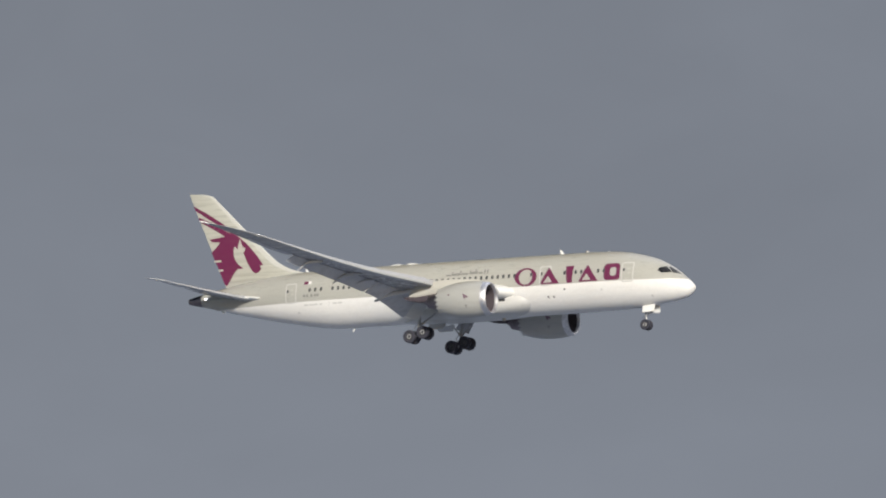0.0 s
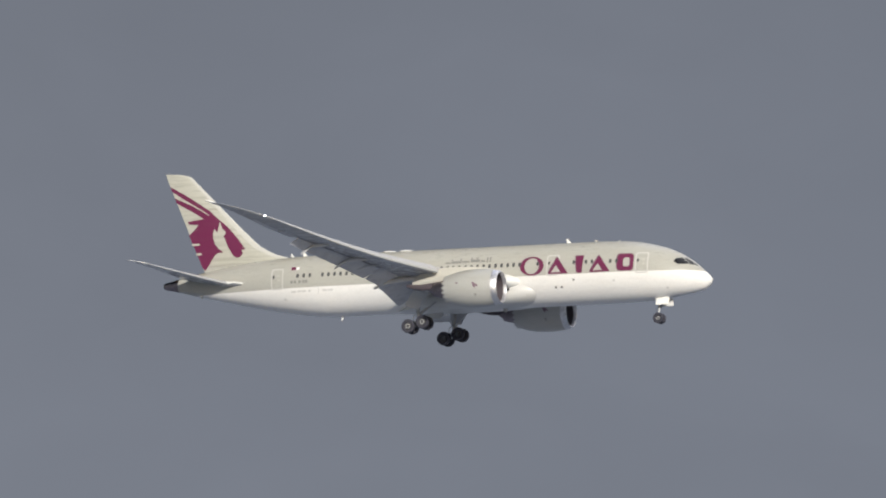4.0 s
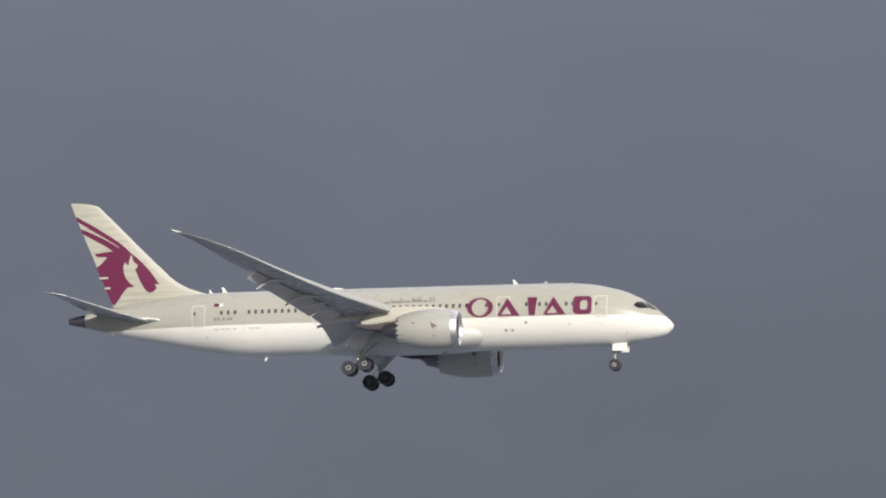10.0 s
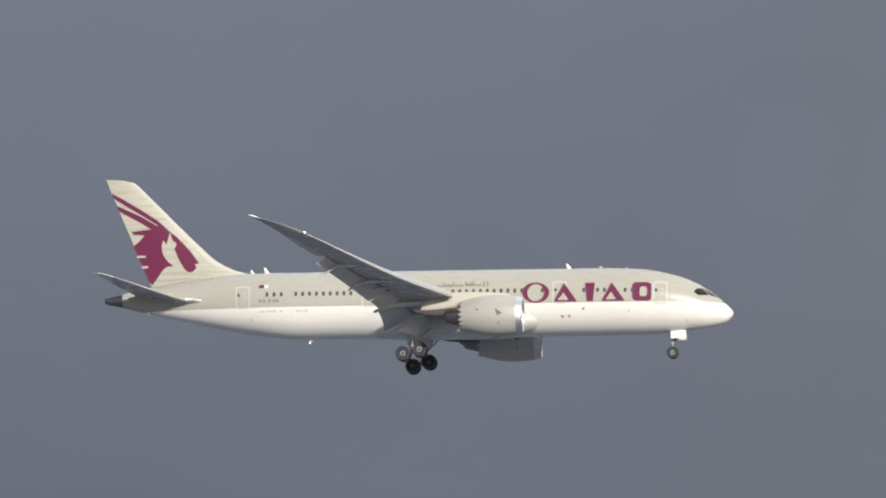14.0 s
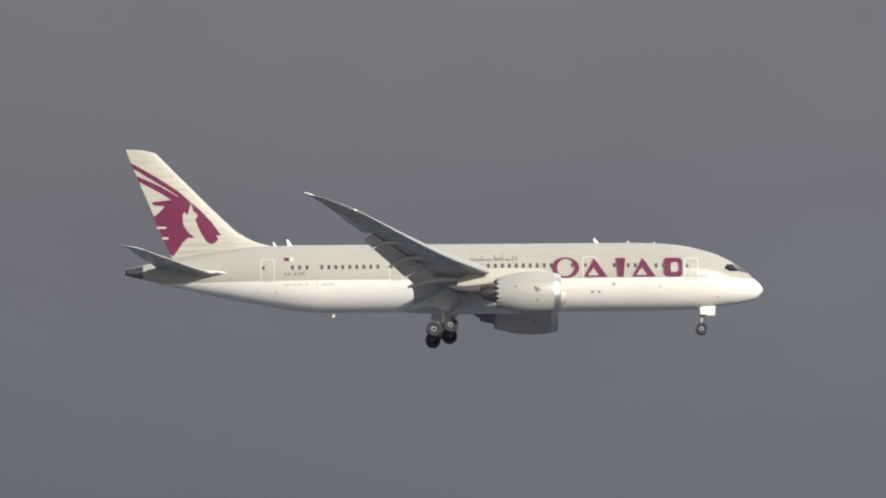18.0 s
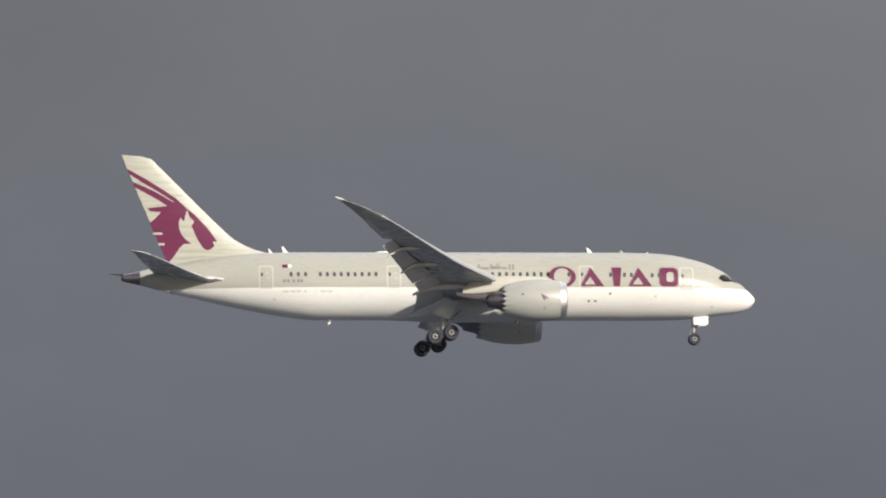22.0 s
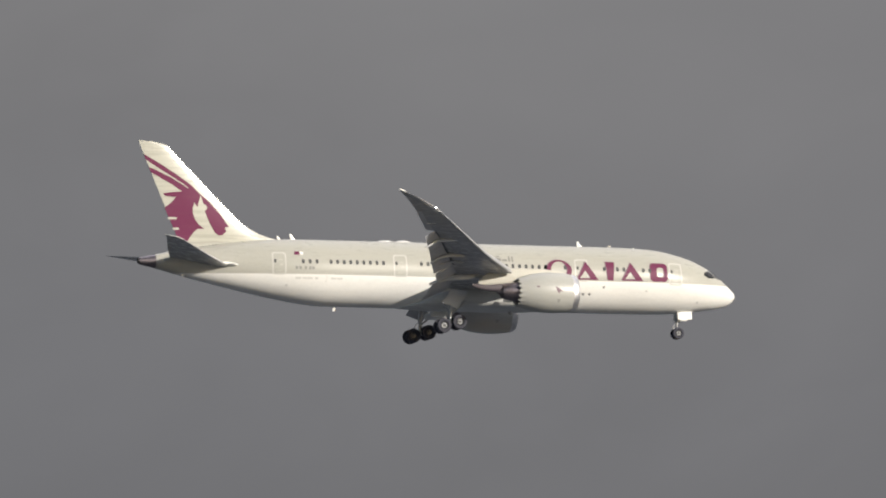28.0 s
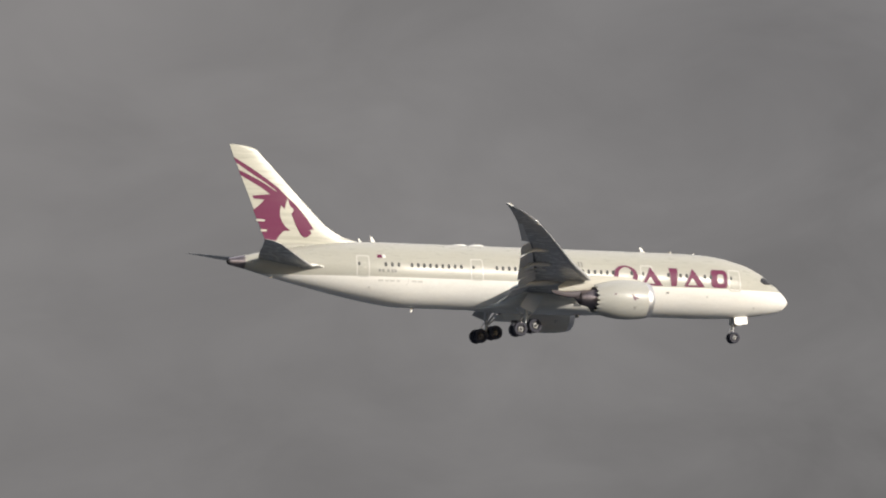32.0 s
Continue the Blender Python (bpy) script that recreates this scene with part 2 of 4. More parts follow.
def part_of(name, me, mat, parent, label="", smooth=32.0):
    if mat and not me.materials:
        me.materials.append(mat)
    if smooth:
        me.polygons.foreach_set("use_smooth", [True] * len(me.polygons))
        me.set_sharp_from_angle(angle=radians(smooth))
    ob = new(name, me)
    ob.parent = parent
    return tagged(ob, label)


def curve(xs, ys):
    """A smooth function through points (monotone where they are)."""
    xs, ys = np.array(xs, float), np.array(ys, float)
    d = np.diff(ys) / np.diff(xs)
    m = np.zeros(len(xs))
    m[0], m[-1] = d[0], d[-1]
    for i in range(1, len(xs) - 1):
        m[i] = 0.0 if d[i - 1] * d[i] <= 0 else 2 * d[i - 1] * d[i] / (d[i - 1] + d[i])

    def f(x):
        x = min(max(x, xs[0]), xs[-1])
        i = min(int(np.searchsorted(xs, x, "right")) - 1, len(xs) - 2)
        h = xs[i + 1] - xs[i]
        t = (x - xs[i]) / h
        return float((1 + 2 * t) * (1 - t) ** 2 * ys[i] + t * (1 - t) ** 2 * h * m[i] + t * t * (3 - 2 * t) * ys[i + 1] + t * t * (t - 1) * h * m[i + 1])
    return f


def skin(bm, loops, close=True, cap=True):
    """Faces between loops of equally many points."""
    rings = [[bm.verts.new(p) for p in loop] for loop in loops]
    n = len(rings[0])
    for a, b in zip(rings, rings[1:]):
        for i in range(n if close else n - 1):
            j = (i + 1) % n
            bm.faces.new((a[i], a[j], b[j], b[i]))
    if cap and close:
        bm.faces.new(rings[0][::-1])
        bm.faces.new(rings[-1])
    return rings


def fixed(bm):
    bmesh.ops.recalc_face_normals(bm, faces=bm.faces)
    return bm


def tube(a, b, ra, rb=None, n=12, bm=None):
    """A tapered rod between two points."""
    bm = bm or bmesh.new()
    a, b = Vector(a), Vector(b)
    q = (b - a).to_track_quat("Z", "Y")
    rb = ra if rb is None else rb
    loops = [[p + q @ Vector((r * math.cos(2 * math.pi * i / n), r * math.sin(2 * math.pi * i / n), 0)) for i in range(n)] for p, r in ((a, ra), (b, rb))]
    skin(bm, loops)
    return fixed(bm)


def turned(profile, center, n=48, squash=1.0):
    """A body turned round the line of flight: profile of (station, radius)."""
    bm = bmesh.new()
    cs, cy, cz = center
    skin(bm, [[at(s, cy + r * math.cos(2 * math.pi * i / n), cz + squash * r * math.sin(2 * math.pi * i / n)) for i in range(n)] for s, r in profile], cap=False)
    bmesh.ops.remove_doubles(bm, verts=bm.verts, dist=0.0005)
    return fixed(bm)


def slab(corners, thick, bevel=0.02):
    """A plate with rounded edges on four or more corners."""
    bm = bmesh.new()
    c = [Vector(p) for p in corners]
    nrm = (c[1] - c[0]).cross(c[2] - c[0]).normalized() * (thick / 2)
    skin(bm, [[p - nrm for p in c], [p + nrm for p in c]])
    fixed(bm)
    bmesh.ops.bevel(bm, geom=bm.edges[:], offset=bevel, segments=2, affect="EDGES")
    return bm


def half_thick(x):
    """Half thickness of an airfoil of unit chord and unit thickness ratio."""
    x = min(max(x, 0.0), 1.0)
    return 5 * (0.2969 * math.sqrt(x) - 0.126 * x - 0.3516 * x * x + 0.2843 * x ** 3 - 0.1015 * x ** 4) + 0.004 * x


def foil(x0=0.0, x1=1.0, t=0.11, camber=0.02, n=13):
    """Airfoil outline (x, z) from x0 to x1 of the chord, lower side back, upper side forward."""
    xs = [x0 + (x1 - x0) * (1 - math.cos(math.pi * i / (n - 1))) / 2 for i in range(n)]
    mean = lambda x: camber * 4 * x * (1 - x)
    low = [(x, mean(x) - t * half_thick(x)) for x in xs]
    up = [(x, mean(x) + t * half_thick(x)) for x in reversed(xs)]
    return low + (up[1:-1] if x0 == 0.0 else up)


def decal(shapes, where, cut=0.2):
    """Flat painted shapes, given as outlines in (station, height), laid on a surface by where(s, z)."""
    bm = bmesh.new()
    for pts in shapes:
        vs = [bm.verts.new((p[0], 0, p[1])) for p in pts]
        for tri in tessellate_polygon([[v.co for v in vs]]):
            bm.faces.new([vs[i] for i in tri])
    lo = [min(v.co[k] for v in bm.verts) for k in (0, 2)]
    hi = [max(v.co[k] for v in bm.verts) for k in (0, 2)]
    for k, axis in ((0, (1, 0, 0)), (1, (0, 0, 1))):
        step = cut * (2.5 if k == 0 else 1.0)
        v = lo[k] + step
        while v < hi[k] - 0.01:
            bmesh.ops.bisect_plane(bm, geom=bm.verts[:] + bm.edges[:] + bm.faces[:], plane_co=(v, 0, v), plane_no=axis)
            v += step
    for v in bm.verts:
        v.co = where(v.co.x, v.co.z)
    return bm


def outline(s0, z0, w, h, r, n=5):
    """A rounded rectangle round (s0, z0)."""
    pts = []
    for cx, cz, a0 in ((1, 1, 0), (-1, 1, 90), (-1, -1, 180), (1, -1, 270)):
        for i in range(n + 1):
            a = radians(a0 + 90 * i / n)
            pts.append((s0 + cx * (w / 2 - r) + r * math.cos(a), z0 + cz * (h / 2 - r) + r * math.sin(a)))
    return pts


def band(outer, inner):
    """Quads between two outlines of equally many points."""
    n = len(outer)
    return [[outer[i], outer[(i + 1) % n], inner[(i + 1) % n], inner[i]] for i in range(n)]


def bar(s0, z0, s1, z1):
    return [(s0, z0), (s1, z0), (s1, z1), (s0, z1)]


# ---- the unseen ground below the approach, coloured for its bounce light ----
bm = bmesh.new()
bmesh.ops.create_grid(bm, x_segments=40, y_segments=40, size=20000)
ground = part("ground", bm, ground_material(), None, "unseen wide plain, paler on one side to bounce light up", 0)
tagged(ground, category="ground", kind="structure")

# ---- the airliner ----
airliner = tagged(new("airliner"), "grey and white jet airliner in flight, wheels and flaps lowered", "airplane")

# fuselage: station, crown, keel, half width
BODY = ((0, -1.2, -1.2, 0), (0.2, -0.79, -1.62, 0.42), (0.7, -0.31, -2.04, 0.86), (1.45, 0.36, -2.28, 1.25), (2.45, 1.10, -2.48, 1.65), (3.45, 1.66, -2.61, 1.98),
        (4.45, 2.10, -2.74, 2.25), (6, 2.53, -2.89, 2.57), (7.5, 2.84, -2.97, 2.74), (9.5, 3.0, -3.01, 2.85), (12, 3.06, -3.02, 2.885), (39.5, 3.08, -2.98, 2.885),
        (41.2, 3.08, -2.83, 2.82), (43.7, 3.02, -2.45, 2.6), (46.2, 2.86, -1.97, 2.25), (49.5, 2.45, -1.25, 1.7), (52.5, 1.95, -0.55, 1.12), (55, 1.42, 0.1, 0.62), (56.6, 1.08, 0.46, 0.31))
_u = [math.sqrt(b[0]) for b in BODY]
crown_u, keel_u, wide_u = (curve(_u, [b[k] for b in BODY]) for k in (1, 2, 3))


def section(s):
    u = math.sqrt(max(s, 0.0))
    top, low, wide = crown_u(u), keel_u(u), wide_u(u)
    return (top + low) / 2, (top - low) / 2, wide


def on_skin(side, off=0.012):
    """A function that lays (station, height) on the fuselage's side."""
    def f(s, z):
        zc, h, wd = section(s)
        k = min(max((z - zc) / h, -0.995), 0.995)
        y = wd * math.sqrt(1 - k * k)
        nrm = Vector((0, y / wd ** 2, (z - zc) / h ** 2)).normalized()
        return at(s, side * (y + off * nrm.y), z + off * nrm.z)
    return f


def hull(s0, s1, n, ring=64):
    us = np.linspace(math.sqrt(s0), math.sqrt(s1), n)
    bm = bmesh.new()
    loops = []
    for u in us:
        zc, h, wd = section(u * u)
        loops.append([at(u * u, wd * math.cos(2 * math.pi * i / ring), zc + h * math.sin(2 * math.pi * i / ring)) for i in range(ring)])
    skin(bm, loops)
    bmesh.ops.remove_doubles(bm, verts=bm.verts, dist=0.0005)
    return fixed(bm)


fuselage = part("fuselage", hull(0.9, 55.12, 110), M_SKIN, airliner, "grey upper and white lower painted fuselage")
part("radome", hull(0.0, 0.9, 16), M_SKIN, fuselage, "rounded white nose radome")
tail_cone = part("tail_cone", hull(55.12, 56.6, 8), M_CORE, fuselage, "dark metal tail cone")
part("exhaust_pipe", turned([(56.4, 0.24), (56.72, 0.24), (56.72, 0.19), (56.3, 0.17), (56.3, 0.0)], (0, 0, 0.77), 20), M_DARK, fuselage)

# wing to body fairing
bm = bmesh.new()
F_S = (17.3, 18.1, 19.2, 20.5, 22.2, 26.0, 27.8, 29.2, 30.4, 32.0)
F_W = curve(F_S, (2.25, 2.62, 2.90, 3.03, 3.18, 3.12, 2.88, 2.45, 1.9, 1.0))
F_LOW = curve(F_S, (-2.6, -2.84, -2.98, -3.03, -3.05, -3.08, -3.12, -3.1, -3.06, -2.98))
F_TOP = curve(F_S, (-0.6, -0.45, -0.36, -0.4, -0.55, -0.75, -1.1, -1.6, -2.2, -2.85))
F_E = curve(F_S, (0.95, 0.88, 0.78, 0.68, 0.62, 0.62, 0.70, 0.80, 0.88, 0.95))
loops = []
for s in np.linspace(17.3, 32.0, 48):
    wd, low, top = F_W(s), F_LOW(s), F_TOP(s)
    zc, h = (top + low) / 2, (top - low) / 2
    lp = []
    for i in range(48):
        a = 2 * math.pi * i / 48
        ca, sa = math.cos(a), math.sin(a)
        lp.append(at(s, wd * math.copysign(abs(ca) ** F_E(s), ca), zc + h * math.copysign(abs(sa) ** F_E(s), sa)))
    loops.append(lp)
skin(bm, loops)
fairing = part("belly_fairing", fixed(bm), M_BELLY, airliner, "pale streaked wing-to-body belly fairing")


def on_fairing(side, off=0.016):
    def f(s, z):
        wd, low, top = F_W(s), F_LOW(s), F_TOP(s)
        k = min(abs((z - (top + low) / 2) / ((top - low) / 2)), 0.999) ** (1 / F_E(s))
        return at(s, side * (wd * math.sqrt(1 - k * k) ** F_E(s) + off), z)
    return f


for side in (-1, 1):
    # ram-air inlet: a flat dark patch for its shaded mouth, under a raised hood, and likewise a smaller outlet behind
    # the chine
    part("air_inlet", decal([outline(20.2, -1.45, 0.72, 0.52, 0.12, 4)], on_fairing(side), 0.1), M_DARK, fairing, "dark ram-air inlet in the belly fairing")
    bm = bmesh.new()
    skin(bm, [[on_fairing(side, o)(s, z) for s, z, o in ((s0, -1.16, -0.05), (s0, -1.12, h), (s0, -1.0, h * 1.1), (s0, -0.88, -0.05))] for s0, h in ((19.3, 0.02), (19.75, 0.16), (20.2, 0.2), (20.6, 0.06))])
    part("inlet_hood", fixed(bm), M_WHITE, fairing)
    part("air_outlet", decal([outline(22.6, -2.35, 0.8, 0.3, 0.08, 4)], on_fairing(side), 0.1), M_GAP_SHADE, fairing)

# cabin windows
bm = bmesh.new()
rim = outline(0, 0, 0.27, 0.44, 0.13, 4)
skin(bm, [[Vector((p[0], 0.0, p[1])) for p in rim], [Vector((p[0] * 0.96, -0.014, p[1] * 0.97)) for p in rim]])
fixed(bm)
pane_mesh = bpy.data.meshes.new("cabin_window")
bm.to_mesh(pane_mesh)
bm.free()
PITCH_W, WIN_Z = 0.6215, 0.83
STATIONS = [41.84 - i * 0.645 for i in range(3)] + [39.23 - i * PITCH_W for i in range(9)] + [30.65 - i * PITCH_W for i in range(20)]
STATIONS += [18.84 - k * PITCH_W for k in (0, 3, 9, 11, 12, 15, 16)]
DOORS = (6.38, 15.42, 32.65, 44.05)
for side in (-1, 1):
    for s in STATIONS + [d + 0.38 for d in DOORS]:
        z = WIN_Z - 0.012 * max(0.0, 16.0 - s)
        small = 0.8 if s not in STATIONS else 1.0
        p, q = on_skin(side, 0.022)(s, z), on_skin(side, 0.022)(s, z + 0.2)
        t = on_skin(side, 0.022)(s - 0.2, z)
        up, fwd = (q - p).normalized(), (t - p).normalized()
        out = up.cross(fwd) if side > 0 else fwd.cross(up)
        ob = part_of("cabin_window", pane_mesh, M_GLASS, fuselage)
        ob.matrix_basis = Matrix.Translation(p) @ Matrix((fwd, -out if out.y * side < 0 else out, up)).transposed().to_4x4() @ Matrix.Diagonal((small, 1, small, 1))

# cabin doors with their pale outlines
for side in (-1, 1):
    for d in DOORS:
        zc = 0.62 if d > 10 else 0.5
        part("door", decal([outline(d, zc, 1.02, 1.78, 0.16)], on_skin(side, 0.012)), M_SKIN, fuselage)
        part("door_outline", decal(band(outline(d, zc, 1.30, 2.06, 0.22), outline(d, zc, 1.05, 1.81, 0.17)), on_skin(side, 0.014)), M_PALE, fuselage, "pale painted door outline")
        for ds, dz, wd, hi in ((-0.12, 0.32, 0.36, 0.12), (-0.2, -0.12, 0.3, 0.16), (0.02, -0.66, 0.5, 0.08)):
            part("door_mark", decal([bar(d + ds + wd / 2, zc + dz - hi / 2, d + ds - wd / 2, zc + dz + hi / 2)], on_skin(side, 0.015)), M_MARK, fuselage)

# flight deck glazing
for side in (-1, 1):
    part("flight_deck_window", decal([[(3.44, 0.58), (3.2, 0.92), (2.72, 1.0), (2.05, 0.36), (2.95, 0.29)]], on_skin(side, 0.014), 0.1), M_DECK, fuselage)
    part("flight_deck_window", decal([[(2.62, 1.0), (2.42, 0.98), (1.9, 0.62), (1.30, 0.18), (1.95, 0.30)]], on_skin(side, 0.014), 0.08), M_DECK, fuselage)

# airline titles as plain maroon shapes
def ring_shape(s0, z0, a, b, ta, tb, n=28):
    out = [(s0 + a * math.cos(2 * math.pi * i / n), z0 + b * math.sin(2 * math.pi * i / n)) for i in range(n)]
    inn = [(s0 + (a - ta) * math.cos(2 * math.pi * i / n), z0 + (b - tb) * math.sin(2 * math.pi * i / n)) for i in range(n)]
    return band(out, inn)


TITLE = (
    ring_shape(17.55, 0.60, 1.20, 0.93, 0.42, 0.13),
    band([(15.0, 1.43), (13.84, -0.25), (15.9, -0.25)], [(15.06, 0.62), (14.56, -0.13), (15.62, -0.13)]),
    [[(13.1, 1.43), (12.25, 1.43), (12.42, -0.25), (12.93, -0.25)]],
    band([(10.7, 1.43), (9.54, -0.25), (11.6, -0.25)], [(10.76, 0.62), (10.26, -0.13), (11.32, -0.13)]),
    band(outline(8.0, 0.59, 1.66, 1.68, 0.34), outline(7.86, 0.59, 0.72, 0.92, 0.24)),
)
for side in (-1, 1):
    for shapes in TITLE:
        part("title_shadow", decal([[(a + 0.09, b + 0.05) for a, b in sh] for sh in shapes], on_skin(side, 0.0155), 0.15), M_SHADE, fuselage, "plum-grey painted edge of the title")
        part("title_shape", decal(shapes, on_skin(side, 0.019), 0.15), M_MAROON, fuselage, "maroon painted shape of the airline's title")
    # smaller script in plain bars
    for s, wd, z, h in ((26.3, 0.55, 1.33, 0.18), (25.5, 0.95, 1.38, 0.24), (24.5, 0.75, 1.38, 0.2), (23.5, 0.95, 1.44, 0.28), (22.7, 0.45, 1.38, 0.2), (22.25, 0.16, 1.5, 0.52), (21.95, 0.16, 1.5, 0.52), (25.0, 0.14, 1.52, 0.5), (23.9, 0.14, 1.56, 0.5), (25.9, 0.2, 1.62, 0.12), (23.3, 0.3, 1.72, 0.12)):
        part("script_bar", decal([bar(s + wd / 2, z - h / 2, s - wd / 2, z + h / 2)], on_skin(side, 0.016)), M_SCRIPT, fuselage)
    for s in (42.45, 42.1, 41.6, 41.2, 40.9):
        part("registration_bar", decal([bar(s + 0.13, 0.11, s - 0.11, 0.38)], on_skin(side, 0.016)), M_SCRIPT, fuselage)
    for s, wd in ((42.3, 0.5), (41.7, 0.4), (41.2, 0.5), (40.6, 0.3), (39.0, 0.5), (38.4, 0.5)):
        part("script_bar", decal([bar(s + wd / 2, -0.78, s - wd / 2, -0.60)], on_skin(side, 0.016)), M_FAINT, fuselage)
    arc = [(40.0 - 0.42 * math.cos(a), -0.66 + 0.42 * math.sin(a)) for a in np.linspace(-1.2, 1.2, 10)]
    arc2 = [(40.06 - 0.42 * math.cos(a), -0.66 + 0.42 * math.sin(a)) for a in np.linspace(1.2, -1.2, 10)]
    part("script_arc", decal([arc + arc2], on_skin(side, 0.016)), M_FAINT, fuselage)
    part("flag_maroon_field", decal([bar(42.60, 1.44, 42.1, 1.74)], on_skin(side, 0.016)), M_MAROON, fuselage, "maroon field of a small painted flag")
    part("flag_white_field", decal([bar(42.1, 1.44, 41.76, 1.74)], on_skin(side, 0.016)), M_WHITE, fuselage, "white field of a small painted flag")
    for s, z in ((15.2, -1.52), (14.6, -1.52), (13.3, -0.88), (43.3, -1.35), (4.05, -1.95), (9.2, -1.12)):
        part("vent_port", decal([outline(s, z, 0.24, 0.2, 0.08, 3)], on_skin(side, 0.014)), M_SCRIPT if 10 < s < 20 else M_FAINT, fuselage)

# blade antennas, domes and drain masts
def blade(s, z, y, chord, high, lean, name="antenna", down=False):
    bm = bmesh.new()
    k = -1 if down else 1
    base = [(x * chord, t * chord) for x, t in foil(0, 1, 0.16, 0.0, 7)]
    skin(bm, [[at(s + x, y + t, z - k * 0.05) for x, t in base], [at(s + lean + x * 0.32, y + t * 0.4, z + k * high) for x, t in base]])
    part(name, fixed(bm), M_WHITE, fuselage)


blade(14.45, 3.04, 0, 0.50, 0.48, 0.46)
blade(41.75, 3.06, 0, 0.50, 0.54, 0.46)
blade(43.15, 3.03, 0, 0.36, 0.36, 0.30)
blade(9.5, 3.0, 0, 0.22, 0.12, 0.05)
blade(37.9, -3.0, -0.1, 0.36, 0.40, 0.28, "drain_mast", True)
blade(52.4, -0.42, -0.52, 0.46, 0.24, 0.12, "drain_mast", True)
for s, ln, hi in ((31.6, 0.75, 0.17), (33.3, 0.75, 0.15)):
    bm = bmesh.new()
    bmesh.ops.create_icosphere(bm, subdivisions=3, radius=1.0, matrix=Matrix.Translation(at(s, 0, 3.05)) @ Matrix.Diagonal((ln, 0.45, hi, 1)))
    part("antenna_dome", bm, M_WHITE, fuselage)


# ---- fin and rudder ----
FIN_LE = curve((2.0, 2.9, 3.14, 3.45, 4.26, 5.2, 8.0, 10.97, 11.42, 11.68), (42.4, 43.2, 44.16, 45.16, 46.67, 47.72, 50.55, 53.5, 53.98, 55.0))
FIN_TE = lambda z: 52.6 + (z - 2.16) * 0.4185


FIN_JOINT = 0.11


def fin_thick(x):
    """Half thickness of the fin of unit chord: a nearly flat-sided leading edge with a small nose, then an airfoil."""
    if x >= FIN_JOINT:
        return 0.105 * half_thick(x)
    u = FIN_JOINT - x
    y = 0.105 * half_thick(FIN_JOINT) - 0.107 * u - 0.09 * u * u
    return y * math.sqrt(max(0.0, 1 - (1 - x / 0.014) ** 2)) if x < 0.014 else y


def fin_half(s, z):
    le, te = FIN_LE(z), FIN_TE(z)
    c = te - le
    return min(c, 6.3) * fin_thick(min(max((s - le) / c, 0.0), 1.0))


def fin_section(x0, x1):
    """Outline of a slice of the fin, one side back and the other forward."""
    xs = [x0 + (x1 - x0) * (1 - math.cos(math.pi * i / 18)) / 2 for i in range(19)]
    if x0 == 0.0:
        xs = [0.0, 0.001, 0.0025, 0.005, 0.009, 0.014] + [0.014 + (x1 - 0.014) * i / 8 for i in range(1, 9)]
    back = [(x, -fin_thick(x)) for x in xs]
    forward = [(x, fin_thick(x)) for x in reversed(xs)]
    return back + (forward[1:-1] if x0 == 0.0 else forward)


def on_fin(side, off=0.014):
    return lambda s, z: at(s, side * (fin_half(s, z) + off), z)


def fin_shell(x0, x1):
    """A slice of the fin between two shares of its chord, counted on the straight fin without its dorsal fillet."""
    bm = bmesh.new()
    loops = []
    for z in (2.0, 2.5, 2.9, 3.14, 3.3, 3.45, 3.8, 4.26, 4.7, 5.2, 6, 7, 8, 9, 10, 10.6, 10.97, 11.2, 11.42, 11.55, 11.68):
        le, te = FIN_LE(z), FIN_TE(z)
        c = te - le
        m = min(c, 6.3)
        a, b = (0.0 if x0 == 0.0 else 1 - (1 - x0) * m / c if x0 > 0.5 else x0), (1 - (1 - x1) * m / c if x1 > 0.5 else x1)
        lift = 0.12 * max(0.0, z - 10.97) / 0.71
        loops.append([at(le + x * c, y * m, z + lift * x) for x, y in fin_section(a, b)])
    skin(bm, loops)
    return fixed(bm)


fin = part("fin", fin_shell(0.112, 0.70), M_FIN, airliner, "cream fin with a swept maroon emblem")
part("fin_leading_edge", fin_shell(0.0, 0.11), M_GLOSS, fin, "bright fin leading edge")
part("rudder", fin_shell(0.7008, 1.0), M_FIN, fin)
EMBLEM = (
    # the two swept bands
    [(56.12, 10.56), (54.58, 9.69), (52.93, 8.65), (51.83, 7.90), (50.92, 7.05), (51.3, 6.9), (51.8, 7.45), (52.93, 8.21), (54.58, 9.20), (55.93, 10.07)],
    [(55.65, 9.40), (54.59, 8.94), (53.49, 8.40), (52.39, 7.75), (51.6, 7.25), (52.0, 6.9), (52.57, 7.22), (53.49, 7.82), (54.59, 8.43), (55.46, 8.92)],
    # neck and mane
    [(52.58, 7.2), (51.83, 7.62), (51.35, 7.34), (50.9, 7.0), (50.86, 6.78), (51.01, 6.27), (51.13, 5.82), (51.43, 6.19), (51.57, 5.75), (51.55, 5.21), (51.36, 4.67), (51.0, 4.22), (50.5, 3.84), (51.15, 3.8), (51.54, 3.43), (51.99, 2.75),
     (52.45, 2.16), (52.75, 2.45), (53.42, 4.05), (54.17, 5.70), (53.57, 6.18), (53.12, 6.68), (54.1, 6.76), (54.33, 7.02), (53.49, 7.12)],
    # face
    [(51.0, 7.1), (50.18, 6.44), (49.63, 5.88), (48.9, 5.06), (48.18, 4.02), (48.58, 4.0), (48.42, 3.62), (48.78, 3.3), (49.12, 3.25), (49.48, 3.5), (49.99, 4.36), (50.45, 5.45), (50.27, 5.6), (50.22, 5.86), (50.62, 6.22), (50.77, 6.74)],
)
